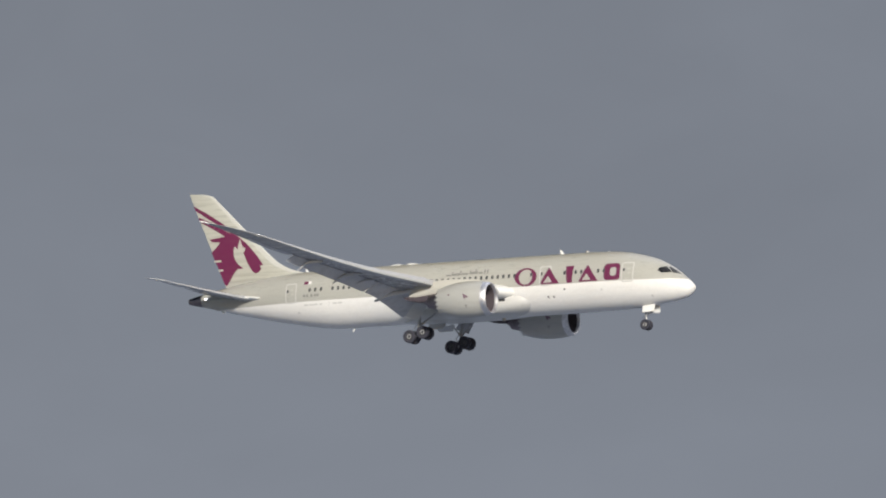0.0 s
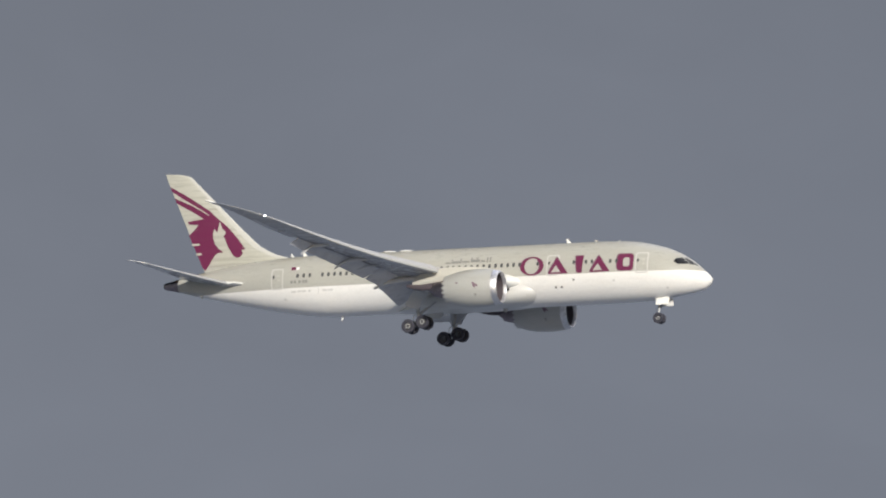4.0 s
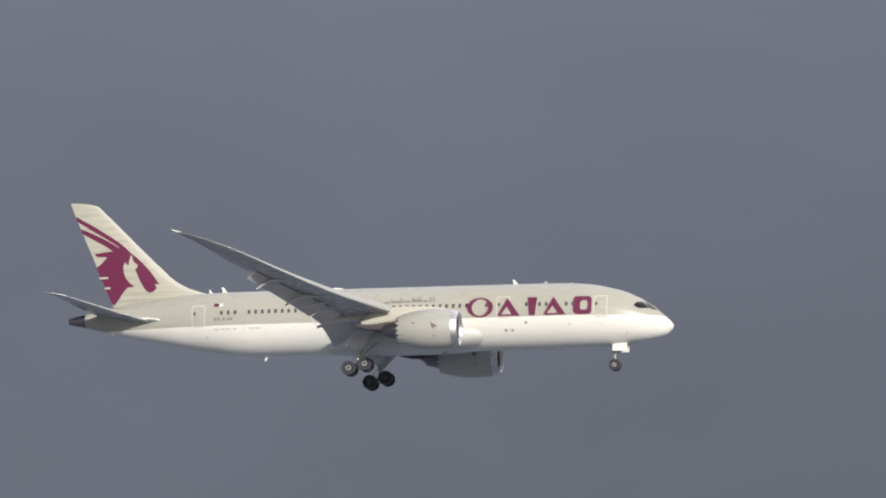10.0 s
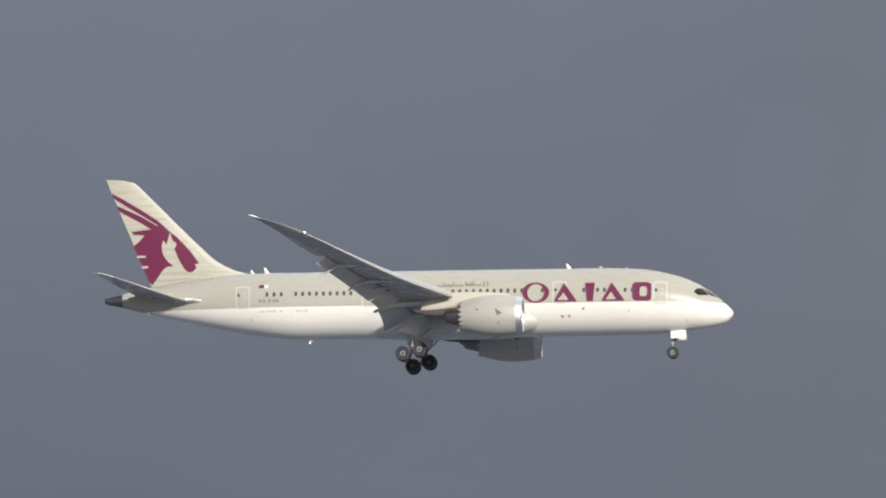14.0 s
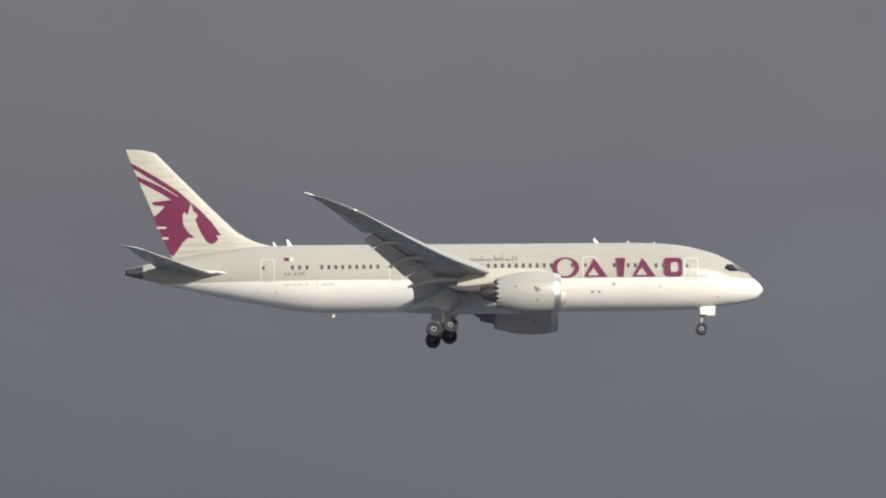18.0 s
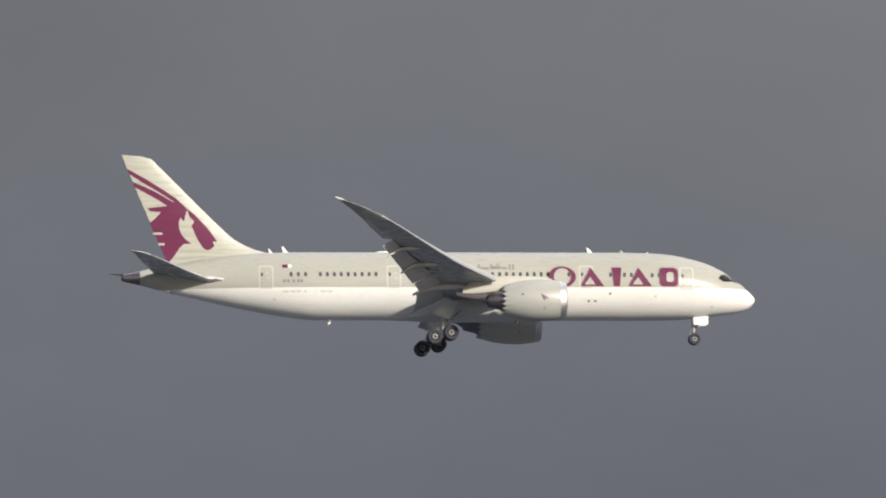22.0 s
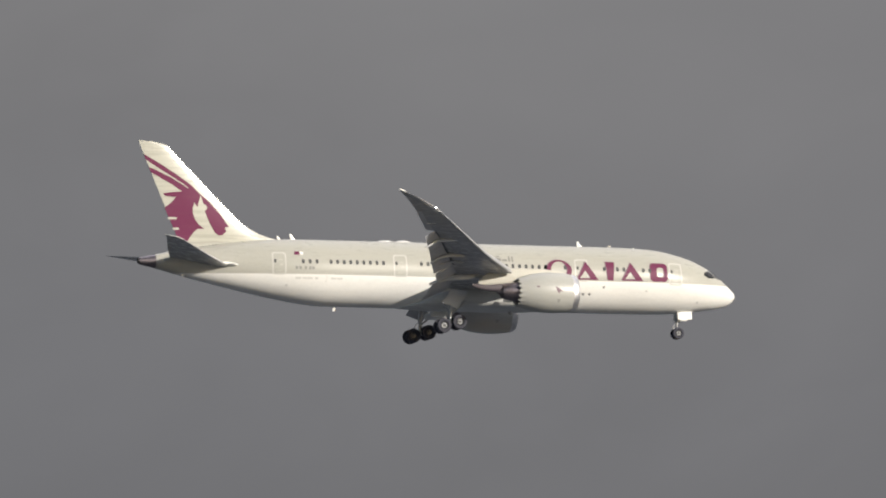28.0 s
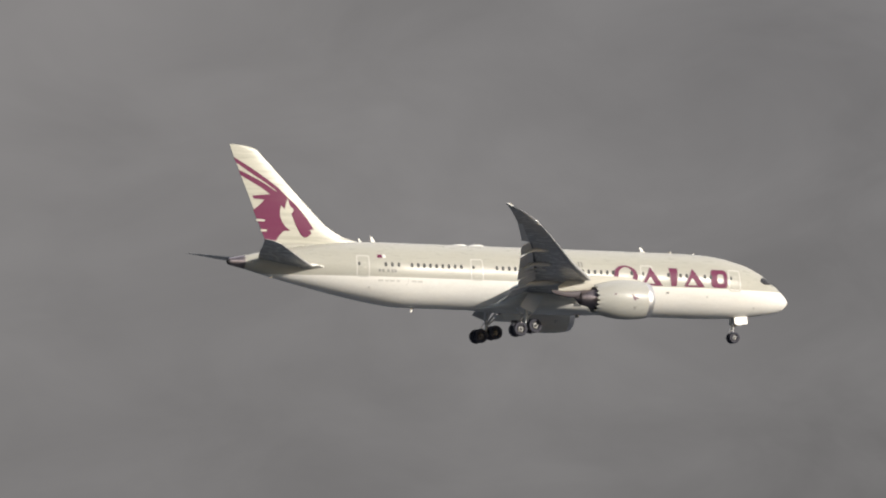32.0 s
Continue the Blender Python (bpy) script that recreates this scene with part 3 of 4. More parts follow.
for side in (-1, 1):
    for k, shape in enumerate(EMBLEM):
        part("emblem_shape", decal([shape], on_fin(side, 0.016 + 0.003 * k), 0.4), M_MAROON, fin, "maroon painted emblem shape", 180)
    for s, z, wd in ((53.45, 4.75, 0.85), (53.12, 3.8, 0.6)):
        part("emblem_notch", decal([outline(s, z, wd, 0.2, 0.09, 3)], on_fin(side, 0.034), 0.4), M_FIN, fin, "", 180)


# ---- tailplane ----
def wing_loft(rows, x0=0.0, x1=1.0, n=13, move=None):
    """Loft through rows of (y, le s, le z, te s, te z, thickness ratio), signs of y kept. move(x, z): change in chord fractions."""
    bm = bmesh.new()
    loops = []
    for y, ls, lz, ts, tz, t in rows:
        c = math.hypot(ts - ls, tz - lz)
        ux, uz = (ts - ls) / c, (tz - lz) / c
        pts = foil(x0, x1, t, 0.015, n) if move is None else [move(x, z) for x, z in foil(x0, x1, t, 0.015, n)]
        loops.append([at(ls + c * (x * ux - z * uz), y, lz + c * (x * uz + z * ux)) for x, z in pts])
    skin(bm, loops)
    return fixed(bm)


for side in (-1, 1):
    rows = [(side * y, ls, lz, ts, tz, t) for y, ls, lz, ts, tz, t in (
        (0.6, 47.2, 0.16, 53.85, 1.10, 0.10), (1.8, 48.55, 0.30, 54.3, 1.27, 0.095), (4.5, 50.95, 0.82, 55.2, 1.60, 0.09), (8.0, 53.95, 1.58, 56.25, 2.0, 0.085), (9.2, 55.0, 1.86, 56.65, 2.13, 0.08))]
    tip = [rows[-1]] + [(side * y, ls, lz, ts, tz, t) for y, ls, lz, ts, tz, t in ((9.55, 55.5, 1.98, 56.85, 2.17, 0.07), (9.75, 56.0, 2.07, 56.98, 2.19, 0.06), (9.84, 56.5, 2.14, 57.05, 2.2, 0.05))]
    tailplane = part("tailplane", wing_loft(rows, 0.0, 0.74), M_WING, airliner, "grey tailplane")
    part("elevator", wing_loft(rows, 0.745, 1.0), M_WING, tailplane)
    part("tailplane_tip", wing_loft(tip, 0.03, 1.0), M_WING, tailplane)
    # white paint stands in for sunlight on this edge
    part("tip_leading_edge", wing_loft(tip, 0.0, 0.12), M_WHITE, tailplane, "tip leading edge painted white for the sun on it")
    rows = [(side * y, ls, lz, ts, lz - 0.02, 0.12) for y, ls, lz, ts in ((1.2, 46.9, 0.32, 50.4), (1.9, 47.6, 0.42, 50.2), (2.5, 48.55, 0.53, 50.2))]
    part("tailplane_root_fairing", wing_loft(rows), M_WHITE, tailplane)

# ---- wings ----
W_Y = (2.4, 5, 8, 12, 16, 20, 24, 26, 28, 29.4, 30.1)
W_LS = curve(W_Y, (18.6, 20.6, 22.75, 25.4, 28.3, 31.15, 34.3, 36.05, 38.1, 39.7, 40.6))
W_LZ = curve(W_Y, (-0.82, -0.82, -0.6, -0.12, 0.56, 1.52, 2.77, 3.44, 4.06, 4.41, 4.58))
W_TS = curve(W_Y, (30.8, 30.75, 30.9, 32.2, 33.6, 35.15, 37.05, 38.1, 39.4, 40.37, 40.9))
W_TZ = curve(W_Y, (-1.05, -0.9, -0.45, 0.45, 1.12, 1.80, 2.68, 3.32, 4.01, 4.43, 4.62))
W_T = curve(W_Y, (0.135, 0.13, 0.12, 0.11, 0.105, 0.10, 0.095, 0.09, 0.085, 0.075, 0.06))


def stations(y0, y1, side, n=None):
    n = n or max(2, int((y1 - y0) / 1.2) + 1)
    return [(side * y, W_LS(y), W_LZ(y), W_TS(y), W_TZ(y), W_T(y)) for y in np.linspace(y0, y1, n)]


def deflect(hinge, angle, aft=0.03, drop=0.015):
    """Moves a flap's section: turned tail down round its hinge, slid aft and down."""
    ca, sa = math.cos(radians(angle)), math.sin(radians(angle))

    def f(x, z):
        dx, dz = x - hinge, z
        return hinge + aft + dx * ca + dz * sa, -drop - dx * sa + dz * ca
    return f


def flap_loft(rows, x0, chord, t, move):
    """A flap: a small airfoil of its own chord (or inner and outer chord) hung at x0 of the wing's chord."""
    bm = bmesh.new()
    loops = []
    inner, outer = chord if isinstance(chord, tuple) else (chord, chord)
    for k, (y, ls, lz, ts, tz, _) in enumerate(rows):
        chord = inner + (outer - inner) * k / (len(rows) - 1)
        c = math.hypot(ts - ls, tz - lz)
        ux, uz = (ts - ls) / c, (tz - lz) / c
        pts = [move(x0 + x * chord, z * chord) for x, z in foil(0, 1, t, 0.03, 9)]
        loops.append([at(ls + c * (x * ux - z * uz), y, lz + c * (x * uz + z * ux)) for x, z in pts])
    skin(bm, loops)
    return fixed(bm)


for side in (-1, 1):
    wing = part("wing", wing_loft(stations(2.2, 21.05, side, 28), 0.06, 0.80, 15), M_WING, airliner, "grey swept wing bent upward")
    part("wing_outer_panel", wing_loft(stations(21.05, 25.6, side, 7), 0.06, 0.80, 15), M_WING, wing)
    part("raked_wing_tip", wing_loft(stations(25.6, 29.5, side, 12), 0.0, 1.0, 15), M_WING, wing)
    # the cap's white imitates light falling on the tip end
    part("tip_cap", wing_loft(stations(29.5, 30.1, side, 5), 0.0, 1.0, 15), M_WHITE, wing, "wing tip cap painted white for its lit end")
    part("flap", flap_loft(stations(3.3, 8.7, side), 0.73, 0.28, 0.12, deflect(0.73, 26, 0.055, 0.026)), M_FLAP, wing, "inboard flap lowered for landing")
    part("flaperon", flap_loft(stations(8.85, 10.9, side), 0.74, 0.27, 0.12, deflect(0.74, 33, 0.02, 0.014)), M_FLAP, wing)
    part("flap", flap_loft(stations(11.0, 20.98, side), 0.73, (0.275, 0.30), 0.09, deflect(0.73, 32, 0.04, 0.016)), M_FLAP, wing, "outboard flap lowered for landing")
    part("aileron", flap_loft(stations(21.08, 25.58, side), 0.76, 0.24, 0.13, deflect(0.76, 1, 0.0, 0.0)), M_FLAP, wing)
    edges = (3.6, 7.9, 11.3, 14.9, 18.5, 22.1, 25.6)
    for k, (a, b) in enumerate(zip(edges, edges[1:])):
        if k == 0:
            a, b = 4.3, 8.4
        elif k == 1:
            a = 10.6
        share = 0.075 if k == 0 else 0.13
        part("slat", wing_loft(stations(a + 0.03, b - 0.03, side), 0.0, share, 13, deflect(share, -20, -0.022, -0.006)), M_SLAT, wing, "pale leading-edge slat extended")
    # dark strips on the wing's underside, standing in for the shaded slots before the lowered flaps
    for a, b in ((11.1, 21.2),):
        part("flap_slot_shade", wing_loft([(y, ls, lz - 0.02, ts, tz - 0.02, t) for y, ls, lz, ts, tz, t in stations(a, b, side)], 0.732, 0.775, 5), M_GAP_SHADE, wing, "dark strip painted as the shaded slot ahead of the flap")
    part("wing_root_glove", wing_loft([(y, ls - 0.05, lz, ts, tz, t * 1.12) for y, ls, lz, ts, tz, t in stations(2.3, 4.25, side, 4)], 0.0, 0.2), M_WHITE, wing, "white wing root leading edge")
    # flap track fairings, their tails drooped with the flaps
    for y, s0, s1, z1, s2, z2, r in ((8.75, 26.4, 29.7, -0.98, 31.66, -1.62, 0.27), (14.9, 30.0, 32.0, 0.36, 33.4, -0.36, 0.20), (19.35, 32.2, 33.95, 1.26, 35.15, 0.56, 0.18),
                                  (12.5, 29.6, 31.2, 0.02, 32.1, -0.28, 0.10), (23.1, 35.3, 35.9, 2.36, 36.25, 2.33, 0.05)):
        ls, lz, ts, tz = W_LS(y), W_LZ(y), W_TS(y), W_TZ(y)
        x0 = (s0 - ls) / (ts - ls)
        z0 = lz + (tz - lz) * x0 - (ts - ls) * W_T(y) * half_thick(x0) + 0.3 * r
        spine_s, spine_z = curve((0.0, 0.5, 0.62, 1.0), (s0, s1 - 0.25 * (s1 - s0), s1, s2)), curve((0.0, 0.5, 0.62, 1.0), (z0, z1 + 0.04, z1 - 0.03, z2))
        bm = bmesh.new()
        loops = []
        for i in range(25):
            u = i / 24
            rr = r * (math.sin(math.pi * min(u / 1.12, 1.0) ** 0.8) ** 0.6 if u > 0 else 0.05)
            loops.append([at(spine_s(u), side * y + rr * 0.8 * math.cos(2 * math.pi * j / 14), spine_z(u) + rr * math.sin(2 * math.pi * j / 14)) for j in range(14)])
        skin(bm, loops)
        part("flap_track_fairing", fixed(bm), M_FAIRING, wing, "pale canoe-shaped flap track fairing with a drooped tail")
    # lamp cover at the very tip, white paint standing in for its glint
    bm = bmesh.new()
    bmesh.ops.create_icosphere(bm, subdivisions=3, radius=1.0, matrix=Matrix.Translation(at(40.45, side * 29.95, 4.58)) @ Matrix.Rotation(radians(14), 4, "Y") @ Matrix.Rotation(side * radians(-32), 4, "Z") @ Matrix.Diagonal((0.52, 0.11, 0.08, 1)))
    part("tip_lamp_cover", bm, M_WHITE, wing, "rounded lamp cover, white in place of its glint")
# ---- engines ----
ENG_Y, ENG_Z = 9.75, -2.24
TEETH = 18


def cowl(cy):
    """Nacelle skin from behind the lip to the saw-toothed fan nozzle, with its inner wall."""
    n = TEETH * 4
    prof = ((18.72, 1.70), (19.2, 1.78), (19.9, 1.84), (20.7, 1.86), (21.5, 1.82), (22.3, 1.70), (23.0, 1.53), (23.45, 1.40), (23.72, 1.32))
    inner = ((23.72, 1.29), (23.3, 1.34), (22.4, 1.38))
    bm = bmesh.new()
    loops = []
    for k, (s, r) in enumerate(prof + inner):
        lp = []
        for i in range(n):
            a = 2 * math.pi * i / n
            tooth = (0.17, 0.0, -0.17, 0.0)[i % 4] if s > 23.7 else 0.0
            lp.append(at(s + tooth, cy + r * math.cos(a), ENG_Z + r * math.sin(a)))
        loops.append(lp)
    skin(bm, loops, cap=False)
    return fixed(bm)


def fan_blade():
    bm = bmesh.new()
    loops = []
    for i in range(6):
        r = 0.42 + 0.98 * i / 5
        tw = radians(28 + 34 * i / 5)
        ch = 0.36 + 0.12 * math.sin(math.pi * i / 5)
        loops.append([Vector((-ch * (k - 0.5) * math.cos(tw) + t * math.sin(tw), ch * (k - 0.5) * math.sin(tw) + t * math.cos(tw), r)) for k, t in ((0, 0), (0.5, 0.02), (1, 0), (0.5, -0.02))])
    skin(bm, loops)
    fixed(bm)
    me = bpy.data.meshes.new("fan_blade")
    bm.to_mesh(me)
    bm.free()
    return me


blade_mesh = fan_blade()
for side in (-1, 1):
    cy = side * ENG_Y
    c = (0, cy, ENG_Z)
    engine = part("engine", cowl(cy), M_NACELLE, airliner, "grey turbofan nacelle with a saw-toothed rear edge")
    lip = [(18.74, 1.70), (18.5, 1.66), (18.3, 1.61), (18.18, 1.55), (18.12, 1.49), (18.15, 1.43), (18.26, 1.395), (18.46, 1.375)]
    part("inlet_lip", turned(lip, c, 72), M_LIP, engine, "polished metal inlet lip")
    part("inlet_duct", turned([(18.46, 1.375), (18.9, 1.37), (19.6, 1.40), (20.3, 1.42), (20.32, 0.0)], c, 64), M_DUCT, engine, "dark lined inlet duct")
    part("spinner", turned([(19.25, 0.0), (19.32, 0.1), (19.55, 0.26), (19.85, 0.40), (20.2, 0.46)], c, 32), M_BLADE, engine)
    for k in range(18):
        ob = part_of("fan_blade", blade_mesh, M_BLADE, engine)
        ob.matrix_basis = Matrix.Translation(at(20.0, cy, ENG_Z)) @ Matrix.Rotation(2 * math.pi * k / 18, 4, "X")
    part("fan_nozzle", turned([(22.4, 1.36), (23.2, 1.1), (23.5, 0.98)], c, 48), M_DARK, engine)
    part("core_cowl", turned([(22.6, 1.02), (23.4, 0.98), (24.1, 0.86), (24.75, 0.70), (25.1, 0.60), (25.1, 0.54), (24.6, 0.52)], c, 48), M_CORE, engine, "heat-tinted dark core cowl")
    part("exhaust_plug", turned([(24.4, 0.46), (25.1, 0.38), (25.4, 0.24), (25.62, 0.1), (25.66, 0.0)], c, 32), M_CORE, engine)
    # nacelle strake and small plain marks
    part("strake", slab([at(19.6, cy - side * 1.25, ENG_Z + 1.36), at(20.9, cy - side * 1.28, ENG_Z + 1.36), at(20.9, cy - side * 1.65, ENG_Z + 1.72), at(20.3, cy - side * 1.6, ENG_Z + 1.66)], 0.03, 0.008), M_NACELLE, engine)

    def on_cowl(face):
        def f(s, z):
            r = float(np.interp(s, (18.72, 19.9, 20.7, 21.5, 22.3, 23.0), (1.70, 1.84, 1.86, 1.82, 1.70, 1.53))) + 0.014
            return at(s, cy + face * math.sqrt(max(r * r - z * z, 0.01)), ENG_Z + z)
        return f
    for face in (-1, 1):
        part("maroon_mark", decal([[(20.55, 0.42), (20.1, 0.2), (19.85, -0.02), (20.0, -0.06), (20.15, 0.0), (20.2, -0.25), (20.4, -0.02)]], on_cowl(face), 0.15), M_SHADE, engine, "small dull maroon painted mark")
        part("script_bar", decal([bar(20.35, -0.85, 20.05, -0.75)], on_cowl(face)), M_SCRIPT, engine)
        part("script_bar", decal([bar(20.3, -1.0, 20.12, -0.92)], on_cowl(face)), M_SCRIPT, engine)
        part("vent_port", decal([outline(22.15, 0.36, 0.26, 0.14, 0.06, 3)], on_cowl(face)), M_SHADE, engine)

    # pylon from the nacelle's crown to the wing's underside, with a dark heat shield along its foot
    def strut(rows):
        bm = bmesh.new()
        skin(bm, [[at(s, cy + hw * math.copysign(abs(math.cos(a)) ** 0.7, math.cos(a)), (low + top) / 2 + (top - low) / 2 * math.copysign(abs(math.sin(a)) ** 0.7, math.sin(a))) for a in (2 * math.pi * i / 20 for i in range(20))] for s, low, top, hw in rows])
        return fixed(bm)
    pylon = part("pylon", strut(((19.3, -0.5, -0.36, 0.05), (20.0, -0.65, -0.2, 0.16), (21.6, -0.95, -0.1, 0.25), (23.3, -1.36, -0.06, 0.30), (24.4, -1.5, -0.12, 0.31), (25.6, -1.64, -0.4, 0.29), (26.5, -1.68, -0.62, 0.2), (27.3, -1.66, -1.2, 0.05))), M_PYLON, airliner, "pale engine pylon under the wing")
    part("heat_shield", strut(((23.6, -1.9, -1.4, 0.2), (24.6, -2.2, -1.46, 0.3), (25.8, -2.25, -1.6, 0.26), (26.6, -2.18, -1.66, 0.2), (27.4, -2.0, -1.6, 0.12), (27.9, -1.8, -1.55, 0.04))), M_SHIELD, pylon, "dark heat shield under the pylon")

# ---- landing gear ----
def wheel(parent, s, y, z, r, wide, name="tyre"):
    def rev(prof, n=32):
        bm = bmesh.new()
        skin(bm, [[at(s + rr * math.cos(2 * math.pi * i / n), y + dy, z + rr * math.sin(2 * math.pi * i / n)) for i in range(n)] for dy, rr in prof], cap=False)
        bmesh.ops.remove_doubles(bm, verts=bm.verts, dist=0.0004)
        return fixed(bm)
    hw = wide / 2
    part("tyre", rev([(-hw * 0.55, r * 0.52), (-hw * 0.9, r * 0.62), (-hw, r * 0.78), (-hw * 0.92, r * 0.91), (-hw * 0.7, r * 0.985), (-hw * 0.25, r), (hw * 0.25, r), (hw * 0.7, r * 0.985), (hw * 0.92, r * 0.91), (hw, r * 0.78), (hw * 0.9, r * 0.62), (hw * 0.55, r * 0.52)]), M_TYRE, parent, "black rubber tyre")
    part("hub", rev([(-hw * 0.5, r * 0.56), (-hw * 0.72, r * 0.50), (-hw * 0.45, r * 0.40), (-hw * 0.5, r * 0.2), (-hw * 0.85, r * 0.15), (-hw * 0.85, 0.0)]), M_BLADE if y > 1 else M_HUB, parent, "dark brake side" if y > 1 else "pale wheel hub")
    part("hub", rev([(hw * 0.5, r * 0.56), (hw * 0.72, r * 0.50), (hw * 0.45, r * 0.40), (hw * 0.5, r * 0.2), (hw * 0.85, r * 0.15), (hw * 0.85, 0.0)]), M_BLADE if y < -1 else M_HUB, parent, "dark brake side" if y < -1 else "pale wheel hub")
    face = 1 if y > 0 else -1
    part("hub_ring", rev([(face * hw * 0.60, r * 0.34), (face * hw * 0.78, r * 0.33), (face * hw * 0.78, r * 0.24), (face * hw * 0.52, r * 0.23)]), M_GEAR, parent, "pale metal hub ring")


for side in (-1, 1):
    y = side * 4.9
    bm = tube(at(28.35, side * 5.1, -1.9), at(28.55, y, -3.75), 0.20, 0.20, 16)
    gear = part("main_gear", bm, M_GEAR, airliner, "grey main landing gear leg with a four-wheel bogie")
    part("oleo_piston", tube(at(28.55, y, -3.7), at(28.6, y, -4.72), 0.125, 0.125, 14), M_STEEL, gear, "bright steel piston")
    part("bogie_beam", tube(at(27.78, y, -4.63), at(29.42, y, -5.03), 0.13, 0.13, 12), M_GEAR, gear)
    part("drag_brace", tube(at(26.9, side * 4.3, -2.6), at(28.5, y, -4.0), 0.085, 0.075, 10), M_GEAR, gear)
    part("side_brace", tube(at(28.5, side * 2.6, -2.9), at(28.55, y, -3.9), 0.085, 0.075, 10), M_GEAR, gear)
    part("torque_link", slab([at(28.78, y - 0.12, -3.75), at(28.78, y + 0.12, -3.75), at(29.1, y + 0.05, -4.2), at(29.1, y - 0.05, -4.2)], 0.06), M_STEEL, gear)
    part("torque_link", slab([at(29.1, y - 0.05, -4.2), at(29.1, y + 0.05, -4.2), at(28.75, y + 0.12, -4.6), at(28.75, y - 0.12, -4.6)], 0.06), M_STEEL, gear)
    part("trim_actuator", tube(at(28.45, y, -4.0), at(27.9, y, -4.6), 0.05, 0.04, 8), M_STEEL, gear)
    part("leg_door", slab([at(28.7, side * 5.75, -1.62), at(27.1, side * 5.75, -1.88), at(28.15, side * 5.9, -3.54), at(29.6, side * 5.9, -2.98)], 0.07), M_PANEL, gear, "grey door panel on the gear leg")
    part("wheel_bay_door", slab([at(27.3, side * 0.9, -3.25), at(29.4, side * 0.9, -3.25), at(29.2, side * 1.15, -3.85), at(27.6, side * 1.15, -3.85)], 0.06), M_PANEL, gear)
    for s, z in ((27.86, -4.65), (29.34, -5.01)):
        part("axle", tube(at(s, y - 0.62, z), at(s, y + 0.62, z), 0.09, 0.09, 10), M_STEEL, gear)
        for dy in (-0.56, 0.56):
            wheel(gear, s, y + dy, z, 0.67, 0.50)

gear = part("nose_gear", tube(at(5.6, 0, -2.5), at(5.5, 0, -3.9), 0.13, 0.13, 14), M_GEAR, airliner, "grey nose landing gear leg with two wheels")
part("oleo_piston", tube(at(5.5, 0, -3.85), at(5.47, 0, -4.68), 0.075, 0.075, 12), M_STEEL, gear, "bright steel piston")
part("drag_brace", tube(at(4.4, 0, -2.7), at(5.48, 0, -3.7), 0.06, 0.06, 8), M_GEAR, gear)
part("axle", tube(at(5.47, -0.35, -4.68), at(5.47, 0.35, -4.68), 0.06, 0.06, 10), M_STEEL, gear)
part("torque_link", slab([at(5.68, -0.08, -3.8), at(5.68, 0.08, -3.8), at(5.9, 0.04, -4.15), at(5.9, -0.04, -4.15)], 0.04), M_STEEL, gear)
part("torque_link", slab([at(5.9, -0.04, -4.15), at(5.9, 0.04, -4.15), at(5.62, 0.08, -4.5), at(5.62, -0.08, -4.5)], 0.04), M_STEEL, gear)
for dy in (-0.32, 0.32):
    wheel(gear, 5.47, dy, -4.68, 0.53, 0.34)
for side in (-1, 1):
    part("gear_door", slab([at(5.62, side * 0.55, -2.75), at(4.25, side * 0.55, -2.68), at(4.28, side * 0.72, -3.42), at(5.6, side * 0.72, -3.46)], 0.05), M_WHITE, gear, "white nose gear door hanging open")
for dz in (-3.35, -3.6):
    part("taxi_lamp", tube(at(5.34, -0.0, dz), at(5.18, 0.0, dz), 0.09, 0.11, 12), M_STEEL, gear)

# ---- flashing lamps: heads that turn, lit on one side ----
FLASH = 1.4115


def lamp_head(name, where, r, high, lit, dull, sector):
    """A turning lamp head whose window faces the camera's side once a turn."""
    base = part(name, turned_z(r * 1.25, 0.05), M_PALE, airliner)
    base.location = where
    head = new("lamp_head", bpy.data.meshes.new("lamp_head"))
    bm = bmesh.new()
    n, gap = 20, radians(sector / 2)
    spread = [gap + (2 * math.pi - 2 * gap) * i / n for i in range(n + 1)]
    ring = lambda rr, z: [Vector((rr * math.sin(a), -rr * math.cos(a), z)) for a in spread]
    # hood: outer wall, roof edge, inner wall
    skin(bm, [ring(r * 0.8, 0.0), ring(r, 0.0), ring(r, high * 0.9), ring(r * 0.8, high * 0.9), ring(r * 0.8, 0.0)], close=False)
    roof = [Vector((r * math.sin(2 * math.pi * i / 24), -r * math.cos(2 * math.pi * i / 24), 0)) for i in range(24)]
    skin(bm, [[p + Vector((0, 0, high * 0.9)) for p in roof], [p * 0.8 + Vector((0, 0, high)) for p in roof]])
    dull_faces = len(bm.faces)
    core = [Vector((r * 0.6 * math.sin(2 * math.pi * i / 12), -r * 0.6 * math.cos(2 * math.pi * i / 12), 0)) for i in range(12)]
    skin(bm, [core, [p + Vector((0, 0, high * 0.9)) for p in core]])
    bm.faces.ensure_lookup_table()
    for f in bm.faces[dull_faces:]:
        f.material_index = 1
    fixed(bm)
    bm.to_mesh(head.data)
    bm.free()
    head.data.materials.append(dull)
    head.data.materials.append(lit)
    head.parent = base
    return head


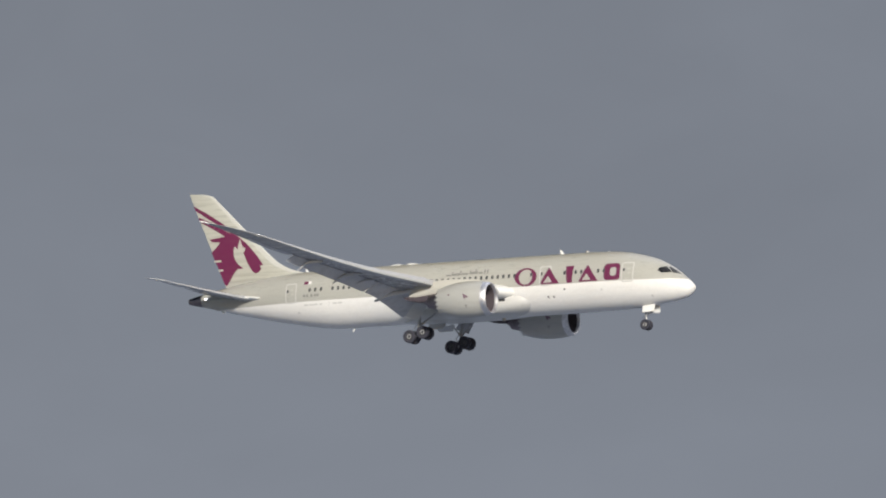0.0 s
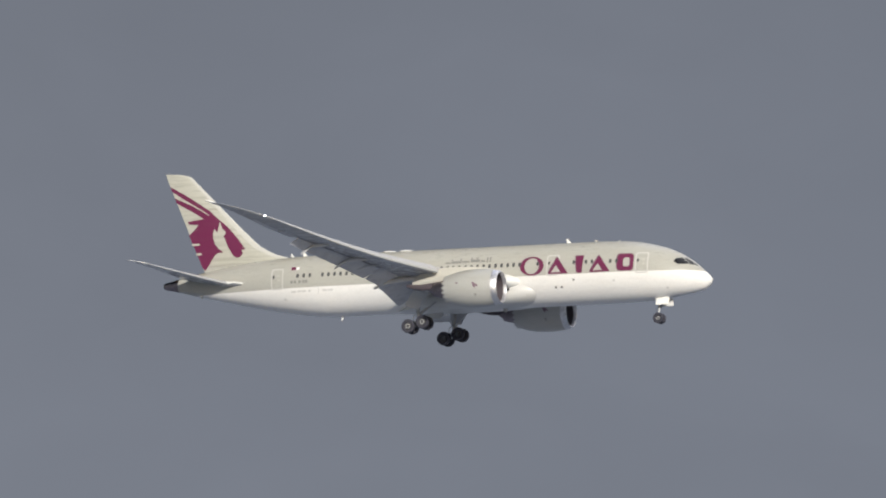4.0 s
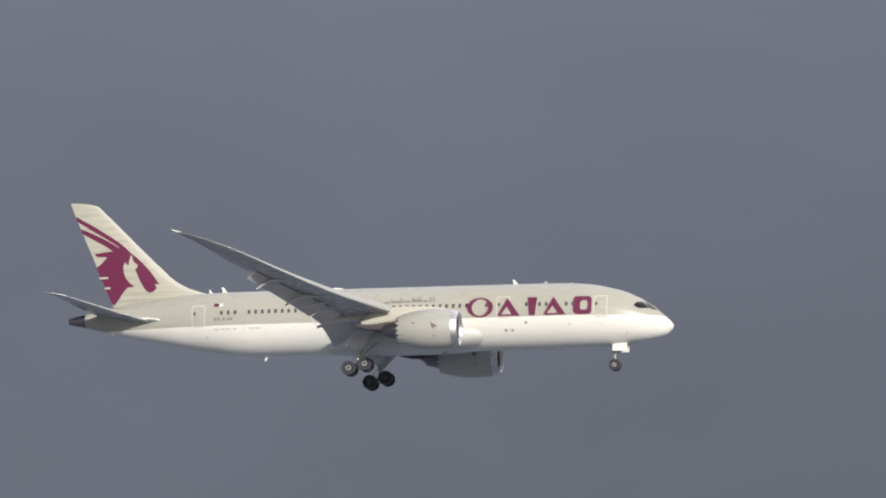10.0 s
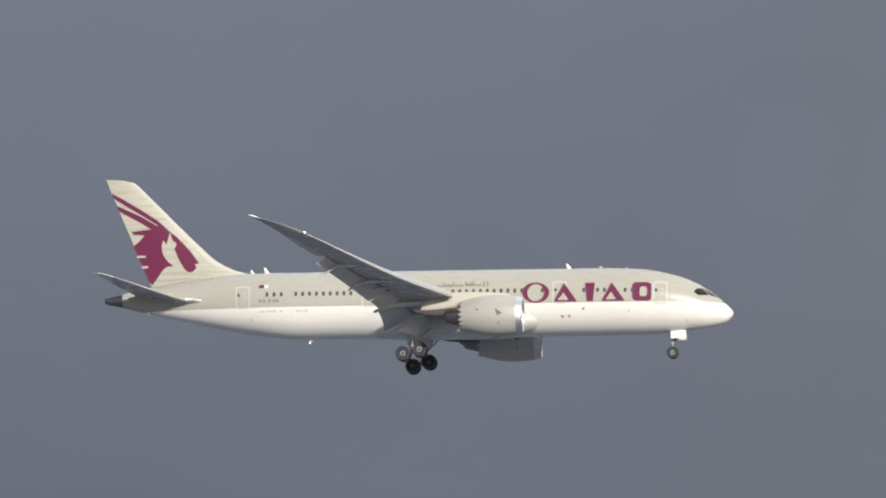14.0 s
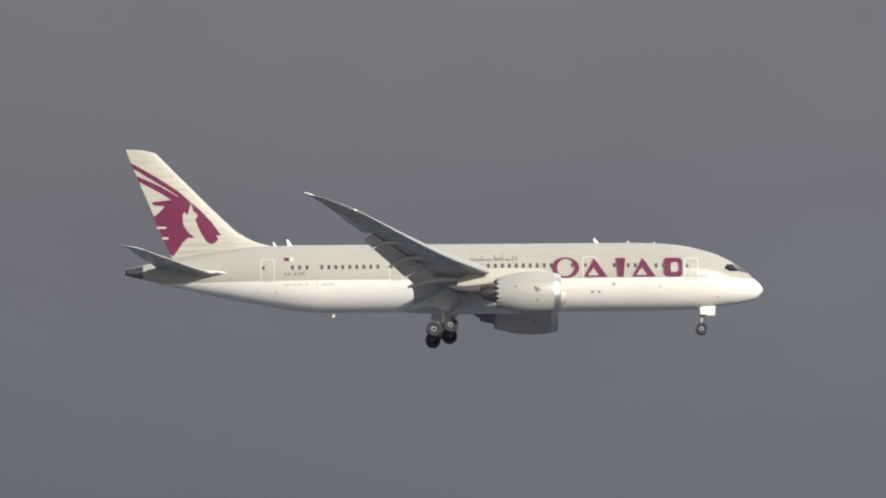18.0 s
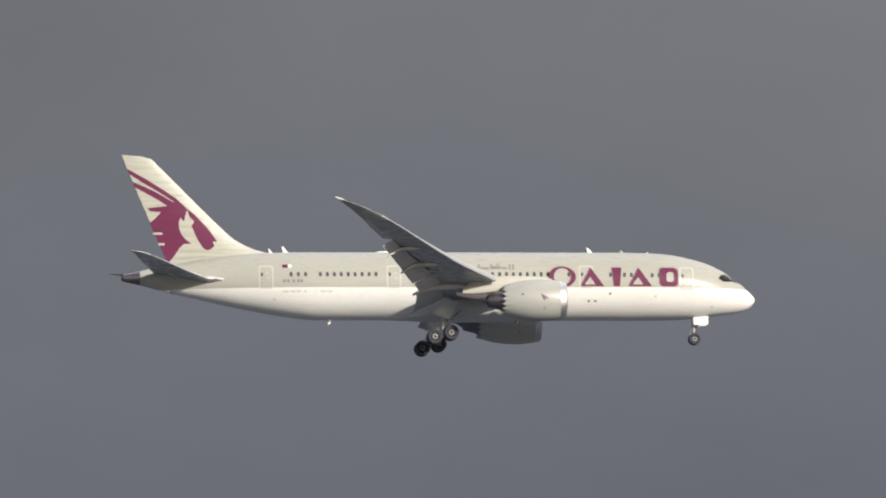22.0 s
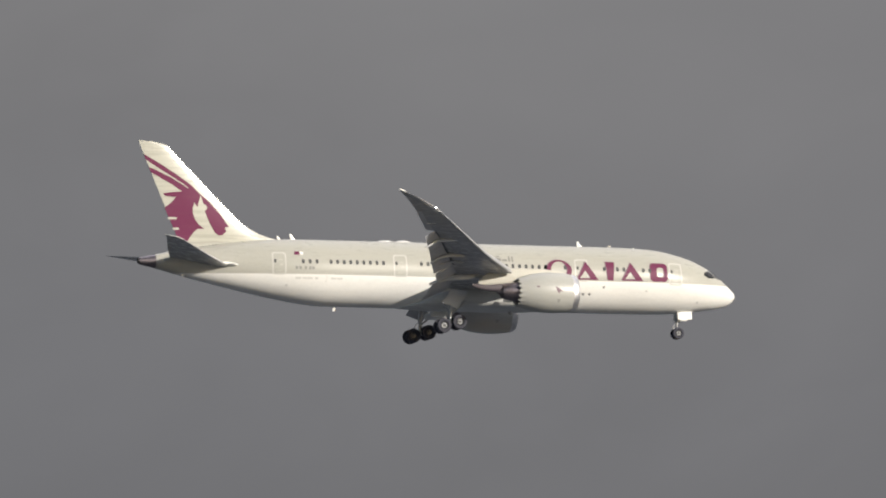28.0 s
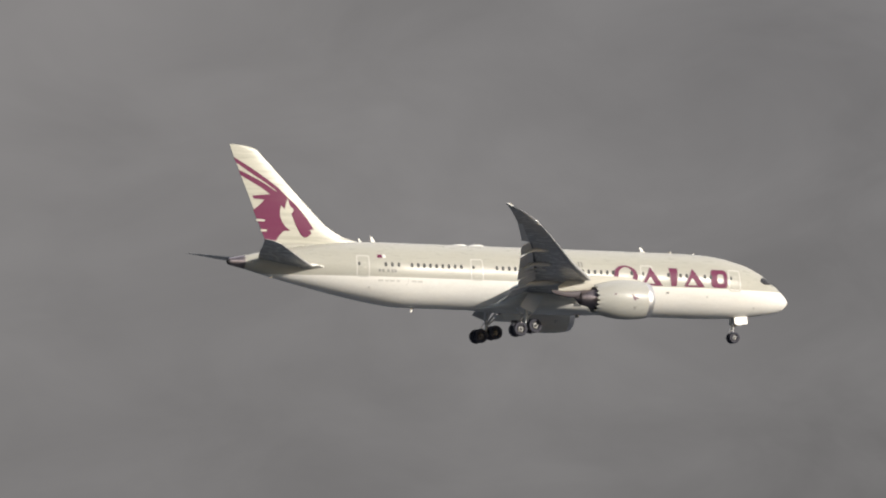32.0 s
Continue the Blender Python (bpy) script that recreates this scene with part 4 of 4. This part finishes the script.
def turned_z(r, h, n=20):
    bm = bmesh.new()
    skin(bm, [[Vector((rr * math.cos(2 * math.pi * i / n), rr * math.sin(2 * math.pi * i / n), z)) for i in range(n)] for rr, z in ((r, -h), (r, 0.0))])
    return fixed(bm)


beacon_top = lamp_head("beacon", at(11.98, 0, 3.05), 0.18, 0.18, M_RED, M_REDCAP, 80)
beacon_low = lamp_head("beacon", at(21.37, 0, -3.05), 0.19, 0.26, M_RED, M_REDCAP, 50)
beacon_low.parent.rotation_euler = (0, math.pi, 0)
strobe_near = lamp_head("strobe", at(36.24, -26.35, 3.42), 0.105, 0.12, M_STROBE, M_SLAT, 80)
tail_lamp = lamp_head("strobe", on_skin(-1, 0.0)(54.55, 0.76), 0.11, 0.15, M_STROBE, M_SKIN, 30)
strobe_far = lamp_head("strobe", at(36.24, 26.35, 3.42), 0.105, 0.12, M_STROBE, M_SLAT, 80)


def spin(head, phase, flip=1.0, aft=None, half=0.135):
    """Swings the lit side once a flash past the watcher's bearing, or past a fixed angle aft of abeam; between flashes it rests facing away."""
    swing = ((-0.36, -180.0), (-half - 0.045, -115.0), (-half, -42.0), (0.0, 0.0), (half, 42.0), (half + 0.045, 115.0), (0.36, 180.0))
    turns = []
    for k in range(-14, 14):
        for dt, a in swing:
            t = phase + k * FLASH + dt
            toward = math.degrees(math.atan2(GROUND_SPEED * (t - ABEAM_TIME), ABEAM_DISTANCE)) if aft is None else aft
            turns.append((t, a + 360.0 * k - toward))
    ts, angles = [t for t, a in turns], [a for t, a in turns]
    out = [(0.0, float(np.interp(0.0, ts, angles)))] + [r for r in turns if 0.02 < r[0] < 31.98] + [(32.0, float(np.interp(32.0, ts, angles)))]
    walk(head, [(t, pose(0, 0, 0, 0, 0, flip * a)) for t, a in out])


def motions():
    """The airliner's flight and its turning lamps."""
    walk(airliner, [(k * 0.5, flight(k * 0.5)) for k in range(65)])
    spin(beacon_top, 17.49)
    spin(beacon_low, 17.47, -1.0, half=0.09)
    for head in (strobe_near, strobe_far):
        spin(head, 16.77)
    spin(tail_lamp, 16.77, aft=63.0)


motions()
